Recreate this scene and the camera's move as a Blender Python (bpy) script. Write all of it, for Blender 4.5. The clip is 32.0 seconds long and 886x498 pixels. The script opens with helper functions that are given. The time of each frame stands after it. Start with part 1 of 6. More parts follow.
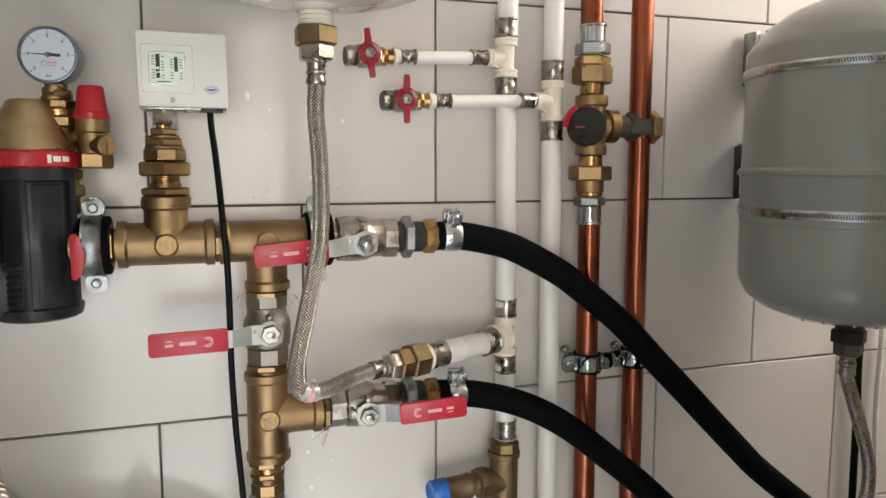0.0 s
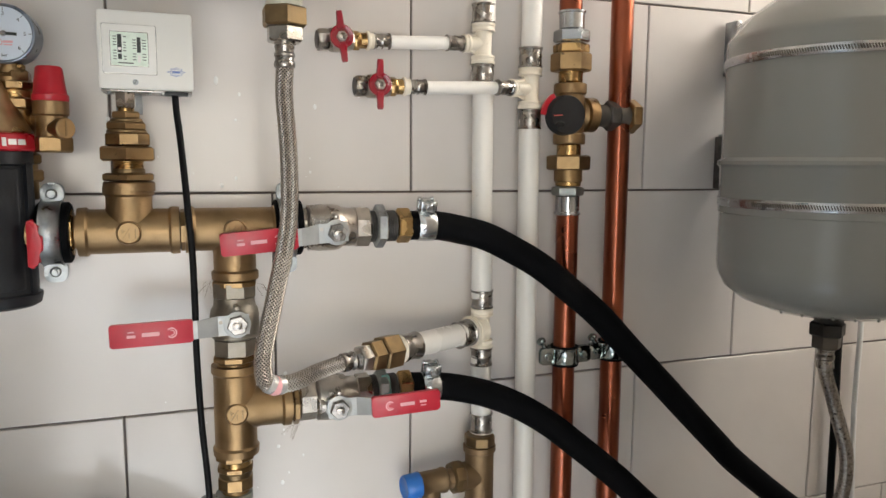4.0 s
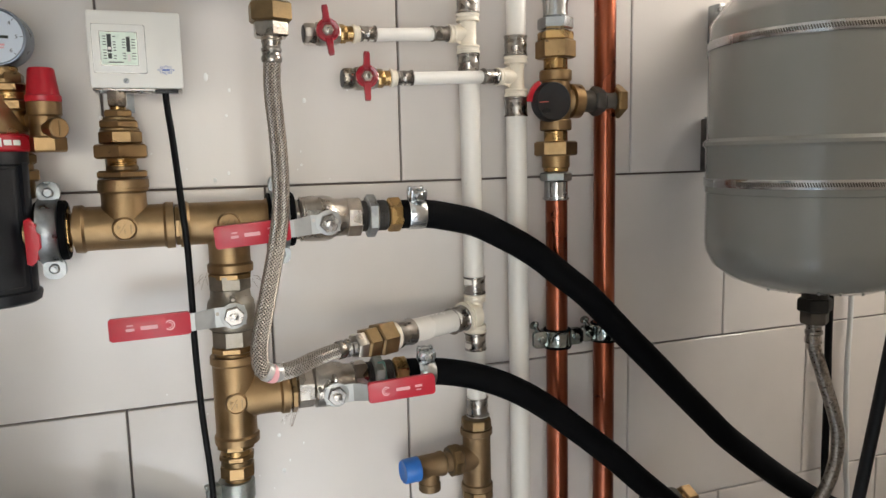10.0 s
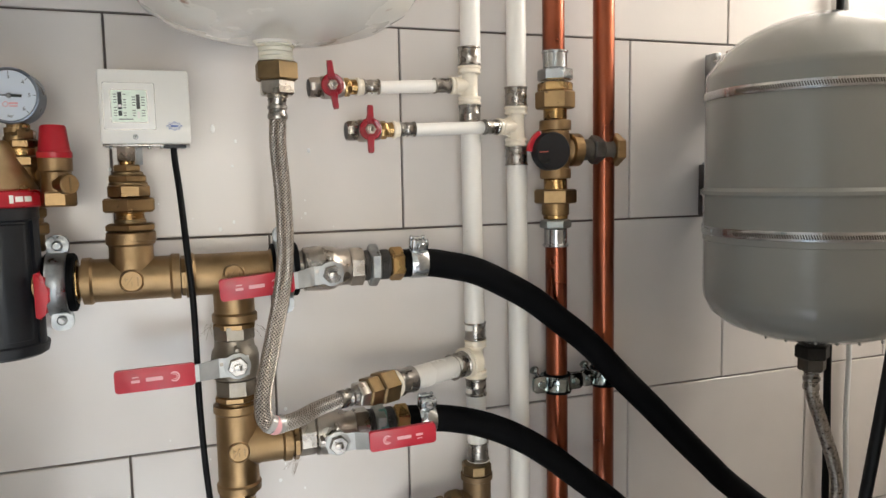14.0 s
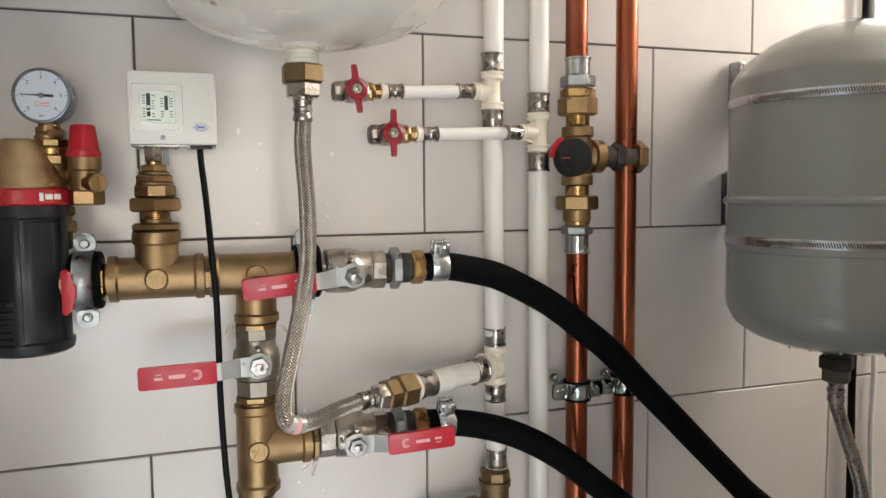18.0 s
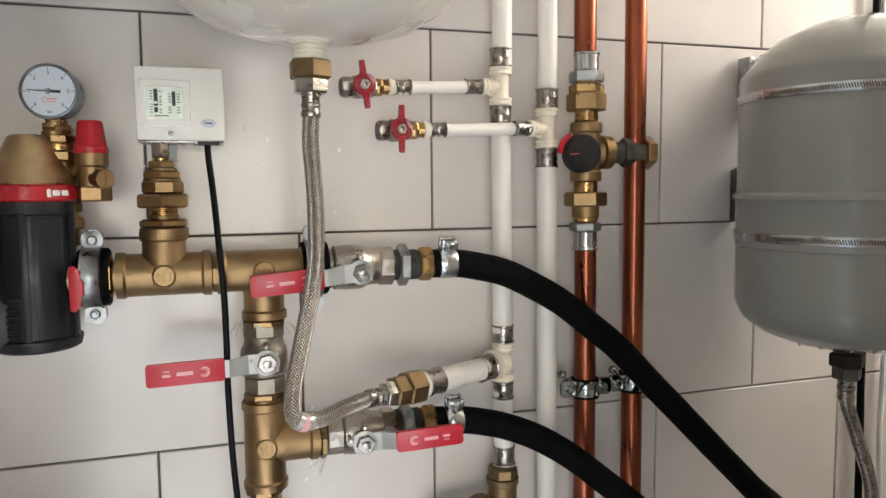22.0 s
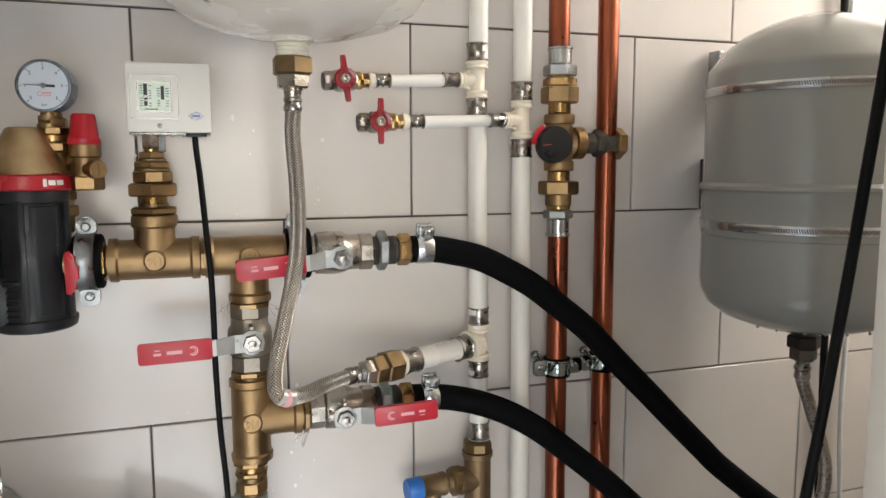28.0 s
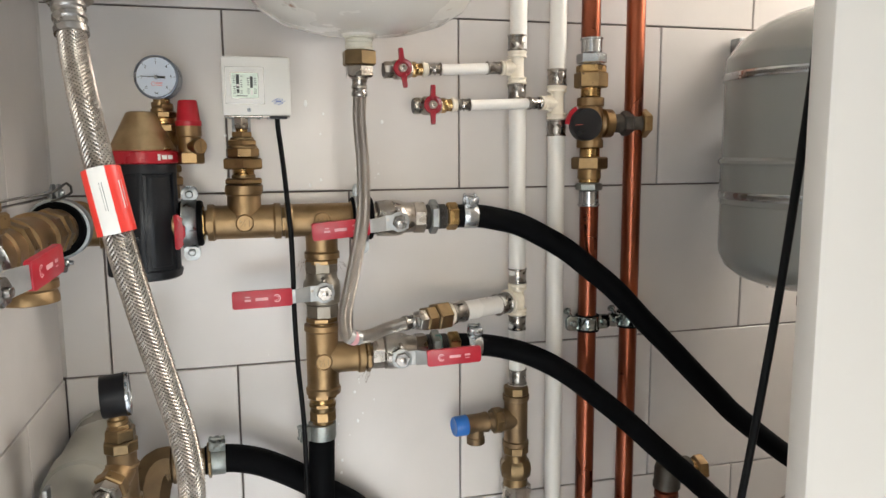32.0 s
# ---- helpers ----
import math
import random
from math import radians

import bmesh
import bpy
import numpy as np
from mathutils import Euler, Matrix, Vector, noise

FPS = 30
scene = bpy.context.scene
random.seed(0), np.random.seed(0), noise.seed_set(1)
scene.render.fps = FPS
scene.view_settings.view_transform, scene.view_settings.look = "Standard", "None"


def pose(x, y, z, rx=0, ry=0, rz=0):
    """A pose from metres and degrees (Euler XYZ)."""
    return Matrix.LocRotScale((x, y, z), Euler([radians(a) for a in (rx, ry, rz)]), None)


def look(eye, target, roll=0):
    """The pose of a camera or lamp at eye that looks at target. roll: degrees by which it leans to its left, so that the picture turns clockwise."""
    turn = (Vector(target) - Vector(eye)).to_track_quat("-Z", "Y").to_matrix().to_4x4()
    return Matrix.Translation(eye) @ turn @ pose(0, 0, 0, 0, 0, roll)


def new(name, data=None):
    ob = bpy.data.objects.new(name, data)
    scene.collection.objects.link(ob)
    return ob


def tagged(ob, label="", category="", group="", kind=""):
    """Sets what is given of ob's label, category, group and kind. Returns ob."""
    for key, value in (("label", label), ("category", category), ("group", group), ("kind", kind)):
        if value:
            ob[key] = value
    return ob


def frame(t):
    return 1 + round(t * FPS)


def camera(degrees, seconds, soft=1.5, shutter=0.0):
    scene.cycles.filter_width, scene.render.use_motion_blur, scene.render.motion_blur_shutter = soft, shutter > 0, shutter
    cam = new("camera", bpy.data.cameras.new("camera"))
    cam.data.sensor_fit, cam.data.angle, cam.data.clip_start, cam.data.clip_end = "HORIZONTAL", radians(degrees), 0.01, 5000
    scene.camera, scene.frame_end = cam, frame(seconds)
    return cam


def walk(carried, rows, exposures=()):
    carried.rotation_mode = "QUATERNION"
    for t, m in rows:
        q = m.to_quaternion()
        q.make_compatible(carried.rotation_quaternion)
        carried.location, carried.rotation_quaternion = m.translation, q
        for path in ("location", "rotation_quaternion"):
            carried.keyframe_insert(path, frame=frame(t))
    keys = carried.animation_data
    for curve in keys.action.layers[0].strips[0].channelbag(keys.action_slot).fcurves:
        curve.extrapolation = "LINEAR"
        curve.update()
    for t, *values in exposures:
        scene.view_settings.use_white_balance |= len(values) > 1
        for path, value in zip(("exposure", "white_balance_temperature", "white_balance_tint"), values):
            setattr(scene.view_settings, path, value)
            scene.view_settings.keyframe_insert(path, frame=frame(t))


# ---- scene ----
cam = camera(62.8, 32.0)
PATH = [
    (0, (0.0228, -0.0312, 1.6644), (0.7812, 2.2296, 1.4016), -0),
    (0.5, (0.0228, -0.0264, 1.6488), (0.7776, 2.2392, 1.4040), 0.1),
    (1, (0.0384, -0.0168, 1.6644), (0.8172, 2.2368, 1.3908), -0.7),
    (1.5, (0.0468, -0.0120, 1.6596), (0.8640, 2.2308, 1.4052), -0.7),
    (2, (0.0480, -0.0168, 1.6596), (0.9000, 2.2128, 1.4076), -0.8),
    (2.5, (0.0480, -0.0156, 1.6596), (0.9012, 2.2128, 1.3992), -0.5),
    (4.5, (0.0444, -0.0168, 1.6512), (0.8244, 2.2308, 1.3356), 0.3),
    (5, (0.0468, -0.0204, 1.6344), (0.8268, 2.2128, 1.2276), -0.1),
    (5.2, (0.0449, -0.0240, 1.6265), (0.8220, 2.2075, 1.2045), 0.15),
    (5.5, (0.0420, -0.0300, 1.6140), (0.7860, 2.1996, 1.1304), 0.6),
    (6, (0.0456, -0.0336, 1.6548), (0.8532, 2.2068, 1.3572), 0.6),
    (6.5, (0.0456, -0.0312, 1.6620), (0.8568, 2.2128, 1.4016), 0.4),
    (7, (0.0444, -0.0312, 1.6596), (0.8436, 2.2176, 1.4052), 0.2),
    (7.5, (0.0456, -0.0372, 1.6536), (0.8448, 2.2092, 1.3788), -0.2),
    (8, (0.0468, -0.0372, 1.6524), (0.8400, 2.2092, 1.3692), -0.4),
    (8.5, (0.0468, -0.0372, 1.6512), (0.8412, 2.2092, 1.3692), -0.6),
    (9, (0.0492, -0.0372, 1.6560), (0.8532, 2.2056, 1.3668), -1),
    (9.5, (0.0492, -0.0360, 1.6536), (0.8484, 2.2080, 1.3608), -1.3),
    (10, (0.0504, -0.0384, 1.6500), (0.8496, 2.2044, 1.3464), -1.3),
    (10.5, (0.0480, -0.0432, 1.6464), (0.8532, 2.1960, 1.3380), -1.3),
    (11, (0.0480, -0.0504, 1.6452), (0.8520, 2.1852, 1.3104), -0.9),
    (11.5, (0.0420, -0.0612, 1.6752), (0.8196, 2.1888, 1.3776), -0.8),
    (12, (0.0348, -0.0852, 1.6764), (0.8112, 2.1660, 1.3716), -0.3),
    (12.5, (0.0396, -0.0576, 1.6752), (0.8004, 2.1996, 1.3884), -0.6),
    (13, (0.0480, -0.0468, 1.6788), (0.8328, 2.2032, 1.3980), -1.2),
    (13.5, (0.0492, -0.0492, 1.6848), (0.8376, 2.2020, 1.4196), -1.2),
    (14, (0.0480, -0.0492, 1.6908), (0.8460, 2.2020, 1.4544), -1.1),
    (14.5, (0.0456, -0.0504, 1.6896), (0.8412, 2.2032, 1.4676), -0.8),
    (16.5, (0.0384, -0.0456, 1.6956), (0.7740, 2.2320, 1.5108), -1),
    (17, (0.0420, -0.0468, 1.6884), (0.7764, 2.2296, 1.4808), -1),
    (17.5, (0.0408, -0.0468, 1.6848), (0.7776, 2.2272, 1.4736), -1),
    (18, (0.0420, -0.0504, 1.6788), (0.7872, 2.2236, 1.4856), -0.5),
    (18.5, (0.0396, -0.0396, 1.6836), (0.7800, 2.2344, 1.4868), -0.1),
    (19, (0.0468, -0.0432, 1.6812), (0.7872, 2.2296, 1.4592), -0.9),
    (19.5, (0.0372, -0.0396, 1.6752), (0.7728, 2.2296, 1.4040), -0.6),
    (20, (0.0372, -0.0408, 1.6740), (0.7512, 2.2368, 1.4220), -0.7),
    (20.5, (0.0396, -0.0444, 1.6764), (0.7704, 2.2272, 1.4268), -1.1),
    (21, (0.0372, -0.0456, 1.6800), (0.7644, 2.2296, 1.4436), -0.9),
    (21.5, (0.0384, -0.0444, 1.6824), (0.7716, 2.2296, 1.4556), -0.8),
    (22, (0.0372, -0.0432, 1.6788), (0.7716, 2.2320, 1.4736), -0.5),
    (22.5, (0.0336, -0.0396, 1.6800), (0.7536, 2.2392, 1.4568), -0.1),
    (23, (0.0360, -0.0396, 1.6800), (0.7620, 2.2356, 1.4400), -0.1),
    (23.5, (0.0372, -0.0408, 1.6812), (0.7692, 2.2320, 1.4412), -0.3),
    (24, (0.0384, -0.0396, 1.6788), (0.7752, 2.2320, 1.4376), -0.5),
    (24.5, (0.0384, -0.0396, 1.6824), (0.7764, 2.2308, 1.4424), -0.5),
    (25, (0.0396, -0.0396, 1.6812), (0.7764, 2.2332, 1.4496), -0.7),
    (25.5, (0.0408, -0.0408, 1.6824), (0.7800, 2.2308, 1.4544), -0.9),
    (27.5, (0.0420, -0.0720, 1.6740), (0.7812, 2.1996, 1.4340), 0.4),
    (28, (0.0468, -0.1020, 1.6944), (0.7920, 2.1636, 1.4196), -0.2),
    (28.5, (0.0420, -0.0996, 1.6968), (0.7440, 2.1792, 1.4208), -1.4),
    (29, (0.0264, -0.1200, 1.6992), (0.5436, 2.1912, 1.3080), -2.7),
    (29.5, (0.0120, -0.2028, 1.7280), (0.5952, 2.1060, 1.4220), -1.8),
    (30, (0.0180, -0.2736, 1.7184), (0.4500, 2.0628, 1.3740), -2.3),
    (30.5, (0.0360, -0.2904, 1.6908), (0.3756, 2.0580, 1.3320), -3.3),
    (31, (0.0132, -0.2556, 1.6944), (0.4524, 2.0772, 1.3404), -1.6),
    (31.5, (-0.0072, -0.2544, 1.6896), (0.5220, 2.0640, 1.3620), -1.8),
    (32, (-0.0012, -0.2604, 1.6824), (0.5976, 2.0412, 1.3596), -0.4),
]
walk(cam, [(t, look(eye, target, roll)) for t, eye, target, roll in PATH])

# ---- light ----
WALL = 1.008            # face of the tiled back wall
LEFT = -0.312           # face of the tiled left wall
RIGHT = 1.95
DOOR_Y = 0.20           # front partition of the cupboard, with its open doorway
DOOR_X = 0.398
ROOM_Y = -3.0            # wall with the window, behind the viewer
ROOM_X = -2.2            # far side of the room in front of the cupboard
JAMB_Y = 0.10            # front end of the tiled left wall

world = bpy.data.worlds.new("world")
scene.world = world
world.use_nodes = True
wn = world.node_tree.nodes
sky = wn.new("ShaderNodeTexSky")
sky.sky_type, sky.sun_disc = "NISHITA", False
sky.sun_elevation, sky.sun_rotation = radians(33), radians(190)
wn["Background"].inputs["Strength"].default_value = 0.05
world.node_tree.links.new(sky.outputs["Color"], wn["Background"].inputs["Color"])


def area_lamp(name, eye, target, w, h, power, color):
    la = bpy.data.lights.new(name, "AREA")
    la.shape, la.size, la.size_y, la.energy, la.color = "RECTANGLE", w, h, power, color
    ob = new(name, la)
    ob.matrix_world = look(eye, target)
    return ob


WINDOW_POWER, SIDE_POWER = 7.9, 3.5
area_lamp("window_light", (-0.45, ROOM_Y + 0.15, 1.15), (-0.45, 1.0, 1.15), 2.1, 1.6, WINDOW_POWER, (0.77, 0.893, 1.0))
area_lamp("high_window_light", (RIGHT - 0.02, 0.50, 2.55), (0.4, 0.80, 1.9), 0.50, 0.66, SIDE_POWER, (1.0, 0.95, 0.87))
# sun through the window, falling on the floor in front of the cupboard
sun = bpy.data.lights.new("sun", "SUN")
sun.energy, sun.angle, sun.color = 3.0, radians(0.5), (1.0, 0.985, 0.96)
new("sun", sun).matrix_world = look((-0.18, -1.0, 0.66), (0, 0, 0))
scene.view_settings.exposure = 2.62

# ---- materials ----


def mat(name, color, metal=0.0, rough=0.5, var=0.12, scale=18, bump=0.0, bscale=220, coat=0.0, rvar=0.12, tint=None,
        spots=None, rnd=0.0, spec=0.5):
    """A surface with colour, gloss and relief that vary at two scales. tint: a second colour in patches; spots: (colour, share)."""
    m = bpy.data.materials.new(name)
    m.use_nodes = True
    nt = m.node_tree
    n, ln = nt.nodes, nt.links.new
    b = n["Principled BSDF"]
    co = n.new("ShaderNodeTexCoord")
    big, fine = n.new("ShaderNodeTexNoise"), n.new("ShaderNodeTexNoise")
    big.inputs["Scale"].default_value, fine.inputs["Scale"].default_value = scale, bscale
    big.inputs["Detail"].default_value, fine.inputs["Detail"].default_value = 5, 3
    for t in (big, fine):
        ln(co.outputs["Object"], t.inputs["Vector"])
    c2 = tint or tuple(c * (1 - 2.2 * var) for c in color)
    ramp = n.new("ShaderNodeValToRGB")
    ramp.color_ramp.elements[0].position, ramp.color_ramp.elements[1].position = 0.36, 0.64
    ln(big.outputs["Fac"], ramp.inputs["Fac"])
    mix = n.new("ShaderNodeMix")
    mix.data_type = "RGBA"
    ln(ramp.outputs["Color"], mix.inputs["Factor"])
    mix.inputs["A"].default_value, mix.inputs["B"].default_value = (*c2, 1), (*color, 1)
    out = mix.outputs["Result"]
    if spots:
        sp = n.new("ShaderNodeTexNoise")
        sp.inputs["Scale"].default_value, sp.inputs["Detail"].default_value = scale * 5, 6
        ln(co.outputs["Object"], sp.inputs["Vector"])
        r2 = n.new("ShaderNodeValToRGB")
        r2.color_ramp.elements[0].position, r2.color_ramp.elements[1].position = 1 - spots[1], min(1.0, 1.06 - spots[1])
        ln(sp.outputs["Fac"], r2.inputs["Fac"])
        m2 = n.new("ShaderNodeMix")
        m2.data_type = "RGBA"
        ln(r2.outputs["Color"], m2.inputs["Factor"])
        ln(out, m2.inputs["A"])
        m2.inputs["B"].default_value = (*spots[0], 1)
        out = m2.outputs["Result"]
    if rnd:
        info, hsv, mr = n.new("ShaderNodeObjectInfo"), n.new("ShaderNodeHueSaturation"), n.new("ShaderNodeMapRange")
        ln(info.outputs["Random"], mr.inputs["Value"])
        mr.inputs["To Min"].default_value, mr.inputs["To Max"].default_value = 1 - rnd, 1 + rnd
        ln(mr.outputs["Result"], hsv.inputs["Value"])
        ln(out, hsv.inputs["Color"])
        out = hsv.outputs["Color"]
    ln(out, b.inputs["Base Color"])
    mr = n.new("ShaderNodeMapRange")
    ln(big.outputs["Fac"], mr.inputs["Value"])
    mr.inputs["From Min"].default_value, mr.inputs["From Max"].default_value = 0.3, 0.7
    mr.inputs["To Min"].default_value, mr.inputs["To Max"].default_value = max(0.02, rough - rvar), min(1, rough + rvar)
    ln(mr.outputs["Result"], b.inputs["Roughness"])
    b.inputs["Metallic"].default_value = metal
    b.inputs["Coat Weight"].default_value = coat
    b.inputs["Coat Roughness"].default_value = 0.08
    b.inputs["Specular IOR Level"].default_value = spec
    if bump:
        bp = n.new("ShaderNodeBump")
        bp.inputs["Strength"].default_value, bp.inputs["Distance"].default_value = bump, 0.001
        ln(fine.outputs["Fac"], bp.inputs["Height"])
        ln(bp.outputs["Normal"], b.inputs["Normal"])
    return m


TILE = mat("tile_glaze", (0.745, 0.70, 0.664), 0, 0.19, 0.04, 4, 0.16, 45, rvar=0.08, rnd=0.03, spec=0.5)
GROUT = mat("grout", (0.2, 0.165, 0.145), 0, 0.9, 0.18, 30, 0.3, 400)
PLASTER = mat("plaster", (0.80, 0.77, 0.72), 0, 0.75, 0.03, 6, 0.2, 300)
PANEL = mat("panel_paint", (0.66, 0.61, 0.55), 0, 0.55, 0.015, 4, 0.08, 300, spots=((0.53, 0.48, 0.42), 0.24))
CONCRETE = mat("floor_tile", (0.385, 0.42, 0.465), 0, 0.5, 0.1, 6, 0.2, 90)
BRASS = mat("aged_brass", (0.37, 0.245, 0.12), 1, 0.38, 0.16, 26, 0.25, 320, tint=(0.23, 0.15, 0.075), spots=((0.12, 0.08, 0.045), 0.33))
CAST = mat("cast_brass", (0.36, 0.24, 0.125), 1, 0.42, 0.14, 30, 0.4, 700, tint=(0.25, 0.165, 0.085), spots=((0.14, 0.09, 0.05), 0.28))
BRIGHT = mat("machined_brass", (0.50, 0.32, 0.135), 1, 0.27, 0.12, 40, 0.1, 500, tint=(0.34, 0.215, 0.09))
DARKBRASS = mat("tarnished_brass", (0.27, 0.185, 0.095), 1, 0.45, 0.2, 40, 0.35, 420, tint=(0.17, 0.12, 0.065))
BROWNBRASS = mat("browned_brass", (0.27, 0.185, 0.105), 1, 0.56, 0.16, 30, 0.45, 600, tint=(0.19, 0.13, 0.075), spots=((0.10, 0.07, 0.04), 0.30))
NICKEL = mat("nickel_plate", (0.52, 0.48, 0.43), 1, 0.31, 0.1, 40, 0.3, 380, tint=(0.34, 0.305, 0.265))
STEEL = mat("press_steel", (0.37, 0.345, 0.32), 1, 0.27, 0.15, 60, 0.15, 300, tint=(0.25, 0.23, 0.21))
ZINC = mat("zinc_plate", (0.40, 0.415, 0.42), 1, 0.38, 0.14, 60, 0.35, 420, rvar=0.16, tint=(0.25, 0.26, 0.265))
DULLZINC = mat("weathered_zinc", (0.42, 0.43, 0.41), 1, 0.5, 0.2, 60, 0.5, 300, tint=(0.28, 0.30, 0.28), spots=((0.30, 0.42, 0.36), 0.38))
VERDIGRIS = mat("verdigris", (0.16, 0.30, 0.27), 0.2, 0.8, 0.2, 60, 0.6, 500)
DULLNICKEL = mat("worn_nickel", (0.33, 0.30, 0.255), 1, 0.46, 0.15, 40, 0.4, 300, tint=(0.24, 0.21, 0.17), spots=((0.16, 0.13, 0.09), 0.33))
IRON = mat("blackened_iron", (0.13, 0.12, 0.11), 0.8, 0.5, 0.2, 60, 0.4, 400)
SAND = mat("sand_cast_brass", (0.66, 0.49, 0.28), 1, 0.38, 0.1, 30, 0.35, 900, tint=(0.48, 0.335, 0.18))
BRONZE = mat("dull_bronze", (0.16, 0.145, 0.125), 0.9, 0.5, 0.15, 40, 0.4, 500)
COPPER = mat("copper", (0.34, 0.095, 0.045), 1, 0.30, 0.14, 7, 0.05, 240, coat=0.35, rvar=0.05, tint=(0.21, 0.054, 0.026), spots=((0.14, 0.048, 0.027), 0.22))
REDCOPPER = mat("oxidised_copper", (0.25, 0.07, 0.04), 1, 0.4, 0.2, 40, 0.4, 300)
PIPE_WHITE = mat("white_pipe_plastic", (0.82, 0.79, 0.74), 0, 0.34, 0.02, 8, 0.05, 300, spots=((0.62, 0.58, 0.52), 0.26))
CREAM = mat("cream_plastic", (0.82, 0.74, 0.61), 0, 0.36, 0.03, 40, 0.05, 300)
RUBBER = mat("black_rubber", (0.0032, 0.0033, 0.004), 0, 0.65, 0.12, 20, 0.25, 900, spec=0.06)
CABLE = mat("cable_sheath", (0.004, 0.004, 0.0045), 0, 0.5, 0.1, 30, 0.1, 500, spec=0.15)
WHITE_CABLE = mat("white_cable_sheath", (0.75, 0.76, 0.76), 0, 0.45, 0.04, 30)
RED = mat("red_vinyl", (0.50, 0.016, 0.035), 0, 0.42, 0.06, 40, 0.15, 700, coat=0.1)
REDPL = mat("red_plastic", (0.50, 0.012, 0.025), 0, 0.33, 0.05, 40, 0.06, 300)
CRIMSON = mat("crimson_paint", (0.30, 0.008, 0.02), 0, 0.3, 0.06, 40, 0.06, 300, coat=0.3)
PRINT = mat("pale_print", (0.80, 0.40, 0.42), 0, 0.5, 0.03, 40)
BLACKPL = mat("black_plastic", (0.009, 0.010, 0.013), 0, 0.38, 0.1, 30, 0.15, 900, spec=0.4)
TANK = mat("grey_tank_enamel", (0.285, 0.292, 0.280), 0, 0.15, 0.03, 5, 0.06, 60, coat=0.25, rvar=0.06)
VESSEL = mat("white_tank_enamel", (0.76, 0.715, 0.64), 0, 0.25, 0.02, 6, 0.05, 60, coat=0.2, spots=((0.42, 0.26, 0.18), 0.30))
BLUEVESSEL = mat("blue_grey_enamel", (0.22, 0.285, 0.295), 0.2, 0.25, 0.04, 6, 0.05, 60, coat=0.2)
BOXPL = mat("ivory_housing", (0.78, 0.755, 0.70), 0, 0.42, 0.015, 12, 0.05, 500)
BEZEL = mat("ivory_bezel", (0.83, 0.81, 0.76), 0, 0.38, 0.012, 20)
LCD = mat("scale_plate", (0.78, 0.88, 0.76), 0, 0.3, 0.03, 60, coat=0.4)
INK = mat("black_ink", (0.03, 0.035, 0.03), 0, 0.5, 0.05, 40)
BLUEINK = mat("blue_ink", (0.13, 0.2, 0.48), 0, 0.5, 0.05, 40)
REDINK = mat("red_ink", (0.7, 0.13, 0.1), 0, 0.5, 0.05, 40)
# dial white, with the bluish shade it stands in mixed into the colour
DIAL = mat("shaded_white_dial", (0.68, 0.74, 0.82), 0, 0.35, 0.01, 20, coat=0.4)
CHROME = mat("chrome_rim", (0.50, 0.515, 0.53), 1, 0.18, 0.08, 40, 0.25, 300)
CRUMPLE = mat("crumpled_zinc", (0.62, 0.64, 0.65), 1, 0.16, 0.2, 60, 1.0, 210, rvar=0.08, tint=(0.40, 0.42, 0.43))
DARKZINC = mat("dark_zinc", (0.46, 0.49, 0.485), 1, 0.13, 0.2, 60, 0.35, 170, rvar=0.06, tint=(0.22, 0.26, 0.25))
CASE = mat("gauge_case_steel", (0.30, 0.33, 0.38), 1, 0.34, 0.1, 40)
BLUECAP = mat("blue_plastic", (0.02, 0.16, 0.55), 0, 0.4, 0.08, 40, 0.1, 400)
PVC = mat("grey_white_pvc", (0.41, 0.40, 0.345), 0, 0.35, 0.03, 10, 0.05, 200)
BRAID = mat("steel_braid", (0.54, 0.485, 0.43), 1, 0.37, 0.1, 200, 0.1, 1500, rvar=0.04, tint=(0.38, 0.335, 0.29))
CORE = mat("hose_core", (0.075, 0.068, 0.06), 0.6, 0.5, 0.1, 60)
DARKBRAID = mat("dull_steel_braid", (0.50, 0.46, 0.415), 1, 0.30, 0.1, 200, 0.1, 1500, rvar=0.04, tint=(0.27, 0.245, 0.22))
CLEARTAG = mat("clear_tag_film", (0.52, 0.50, 0.475), 0.3, 0.25, 0.05, 60)
HEMP = mat("hemp_fibre", (0.20, 0.13, 0.07), 0, 0.8, 0.1, 60)
DARKCORE = mat("dark_hose_core", (0.016, 0.014, 0.012), 0.2, 0.6, 0.1, 60)
BLACKIRON = mat("black_iron", (0.035, 0.032, 0.028), 0.4, 0.5, 0.2, 60, 0.4, 400)
LABELRED = mat("label_red", (0.85, 0.045, 0.03), 0, 0.4, 0.02, 30)
LABELWHITE = mat("label_white", (0.86, 0.83, 0.78), 0, 0.4, 0.02, 30)
PTFE = mat("white_plastic_thread", (0.74, 0.70, 0.58), 0, 0.45, 0.06, 40)
RUST = mat("rust_stain", (0.50, 0.40, 0.31), 0, 0.75, 0.25, 70, 0.3, 400, spots=((0.66, 0.60, 0.52), 0.5))
SEALANT = mat("corner_sealant", (0.60, 0.56, 0.52), 0, 0.5, 0.05, 20)
SCALE = mat("limescale", (0.90, 0.89, 0.87), 0, 0.8, 0.04, 40)

# ---- building blocks ----


def at(o, d=(0, 0, 1), spin=0):
    """A frame at o whose z runs along d."""
    q = Vector(d).normalized().to_track_quat("Z", "Y").to_matrix().to_4x4()
    return Matrix.Translation(o) @ q @ pose(0, 0, 0, 0, 0, spin)


def thing(name, p, label, category, group="", kind=""):
    ob = new(name)
    ob.location = p
    ob.empty_display_size = 0.02
    return tagged(ob, label, category, group, kind)


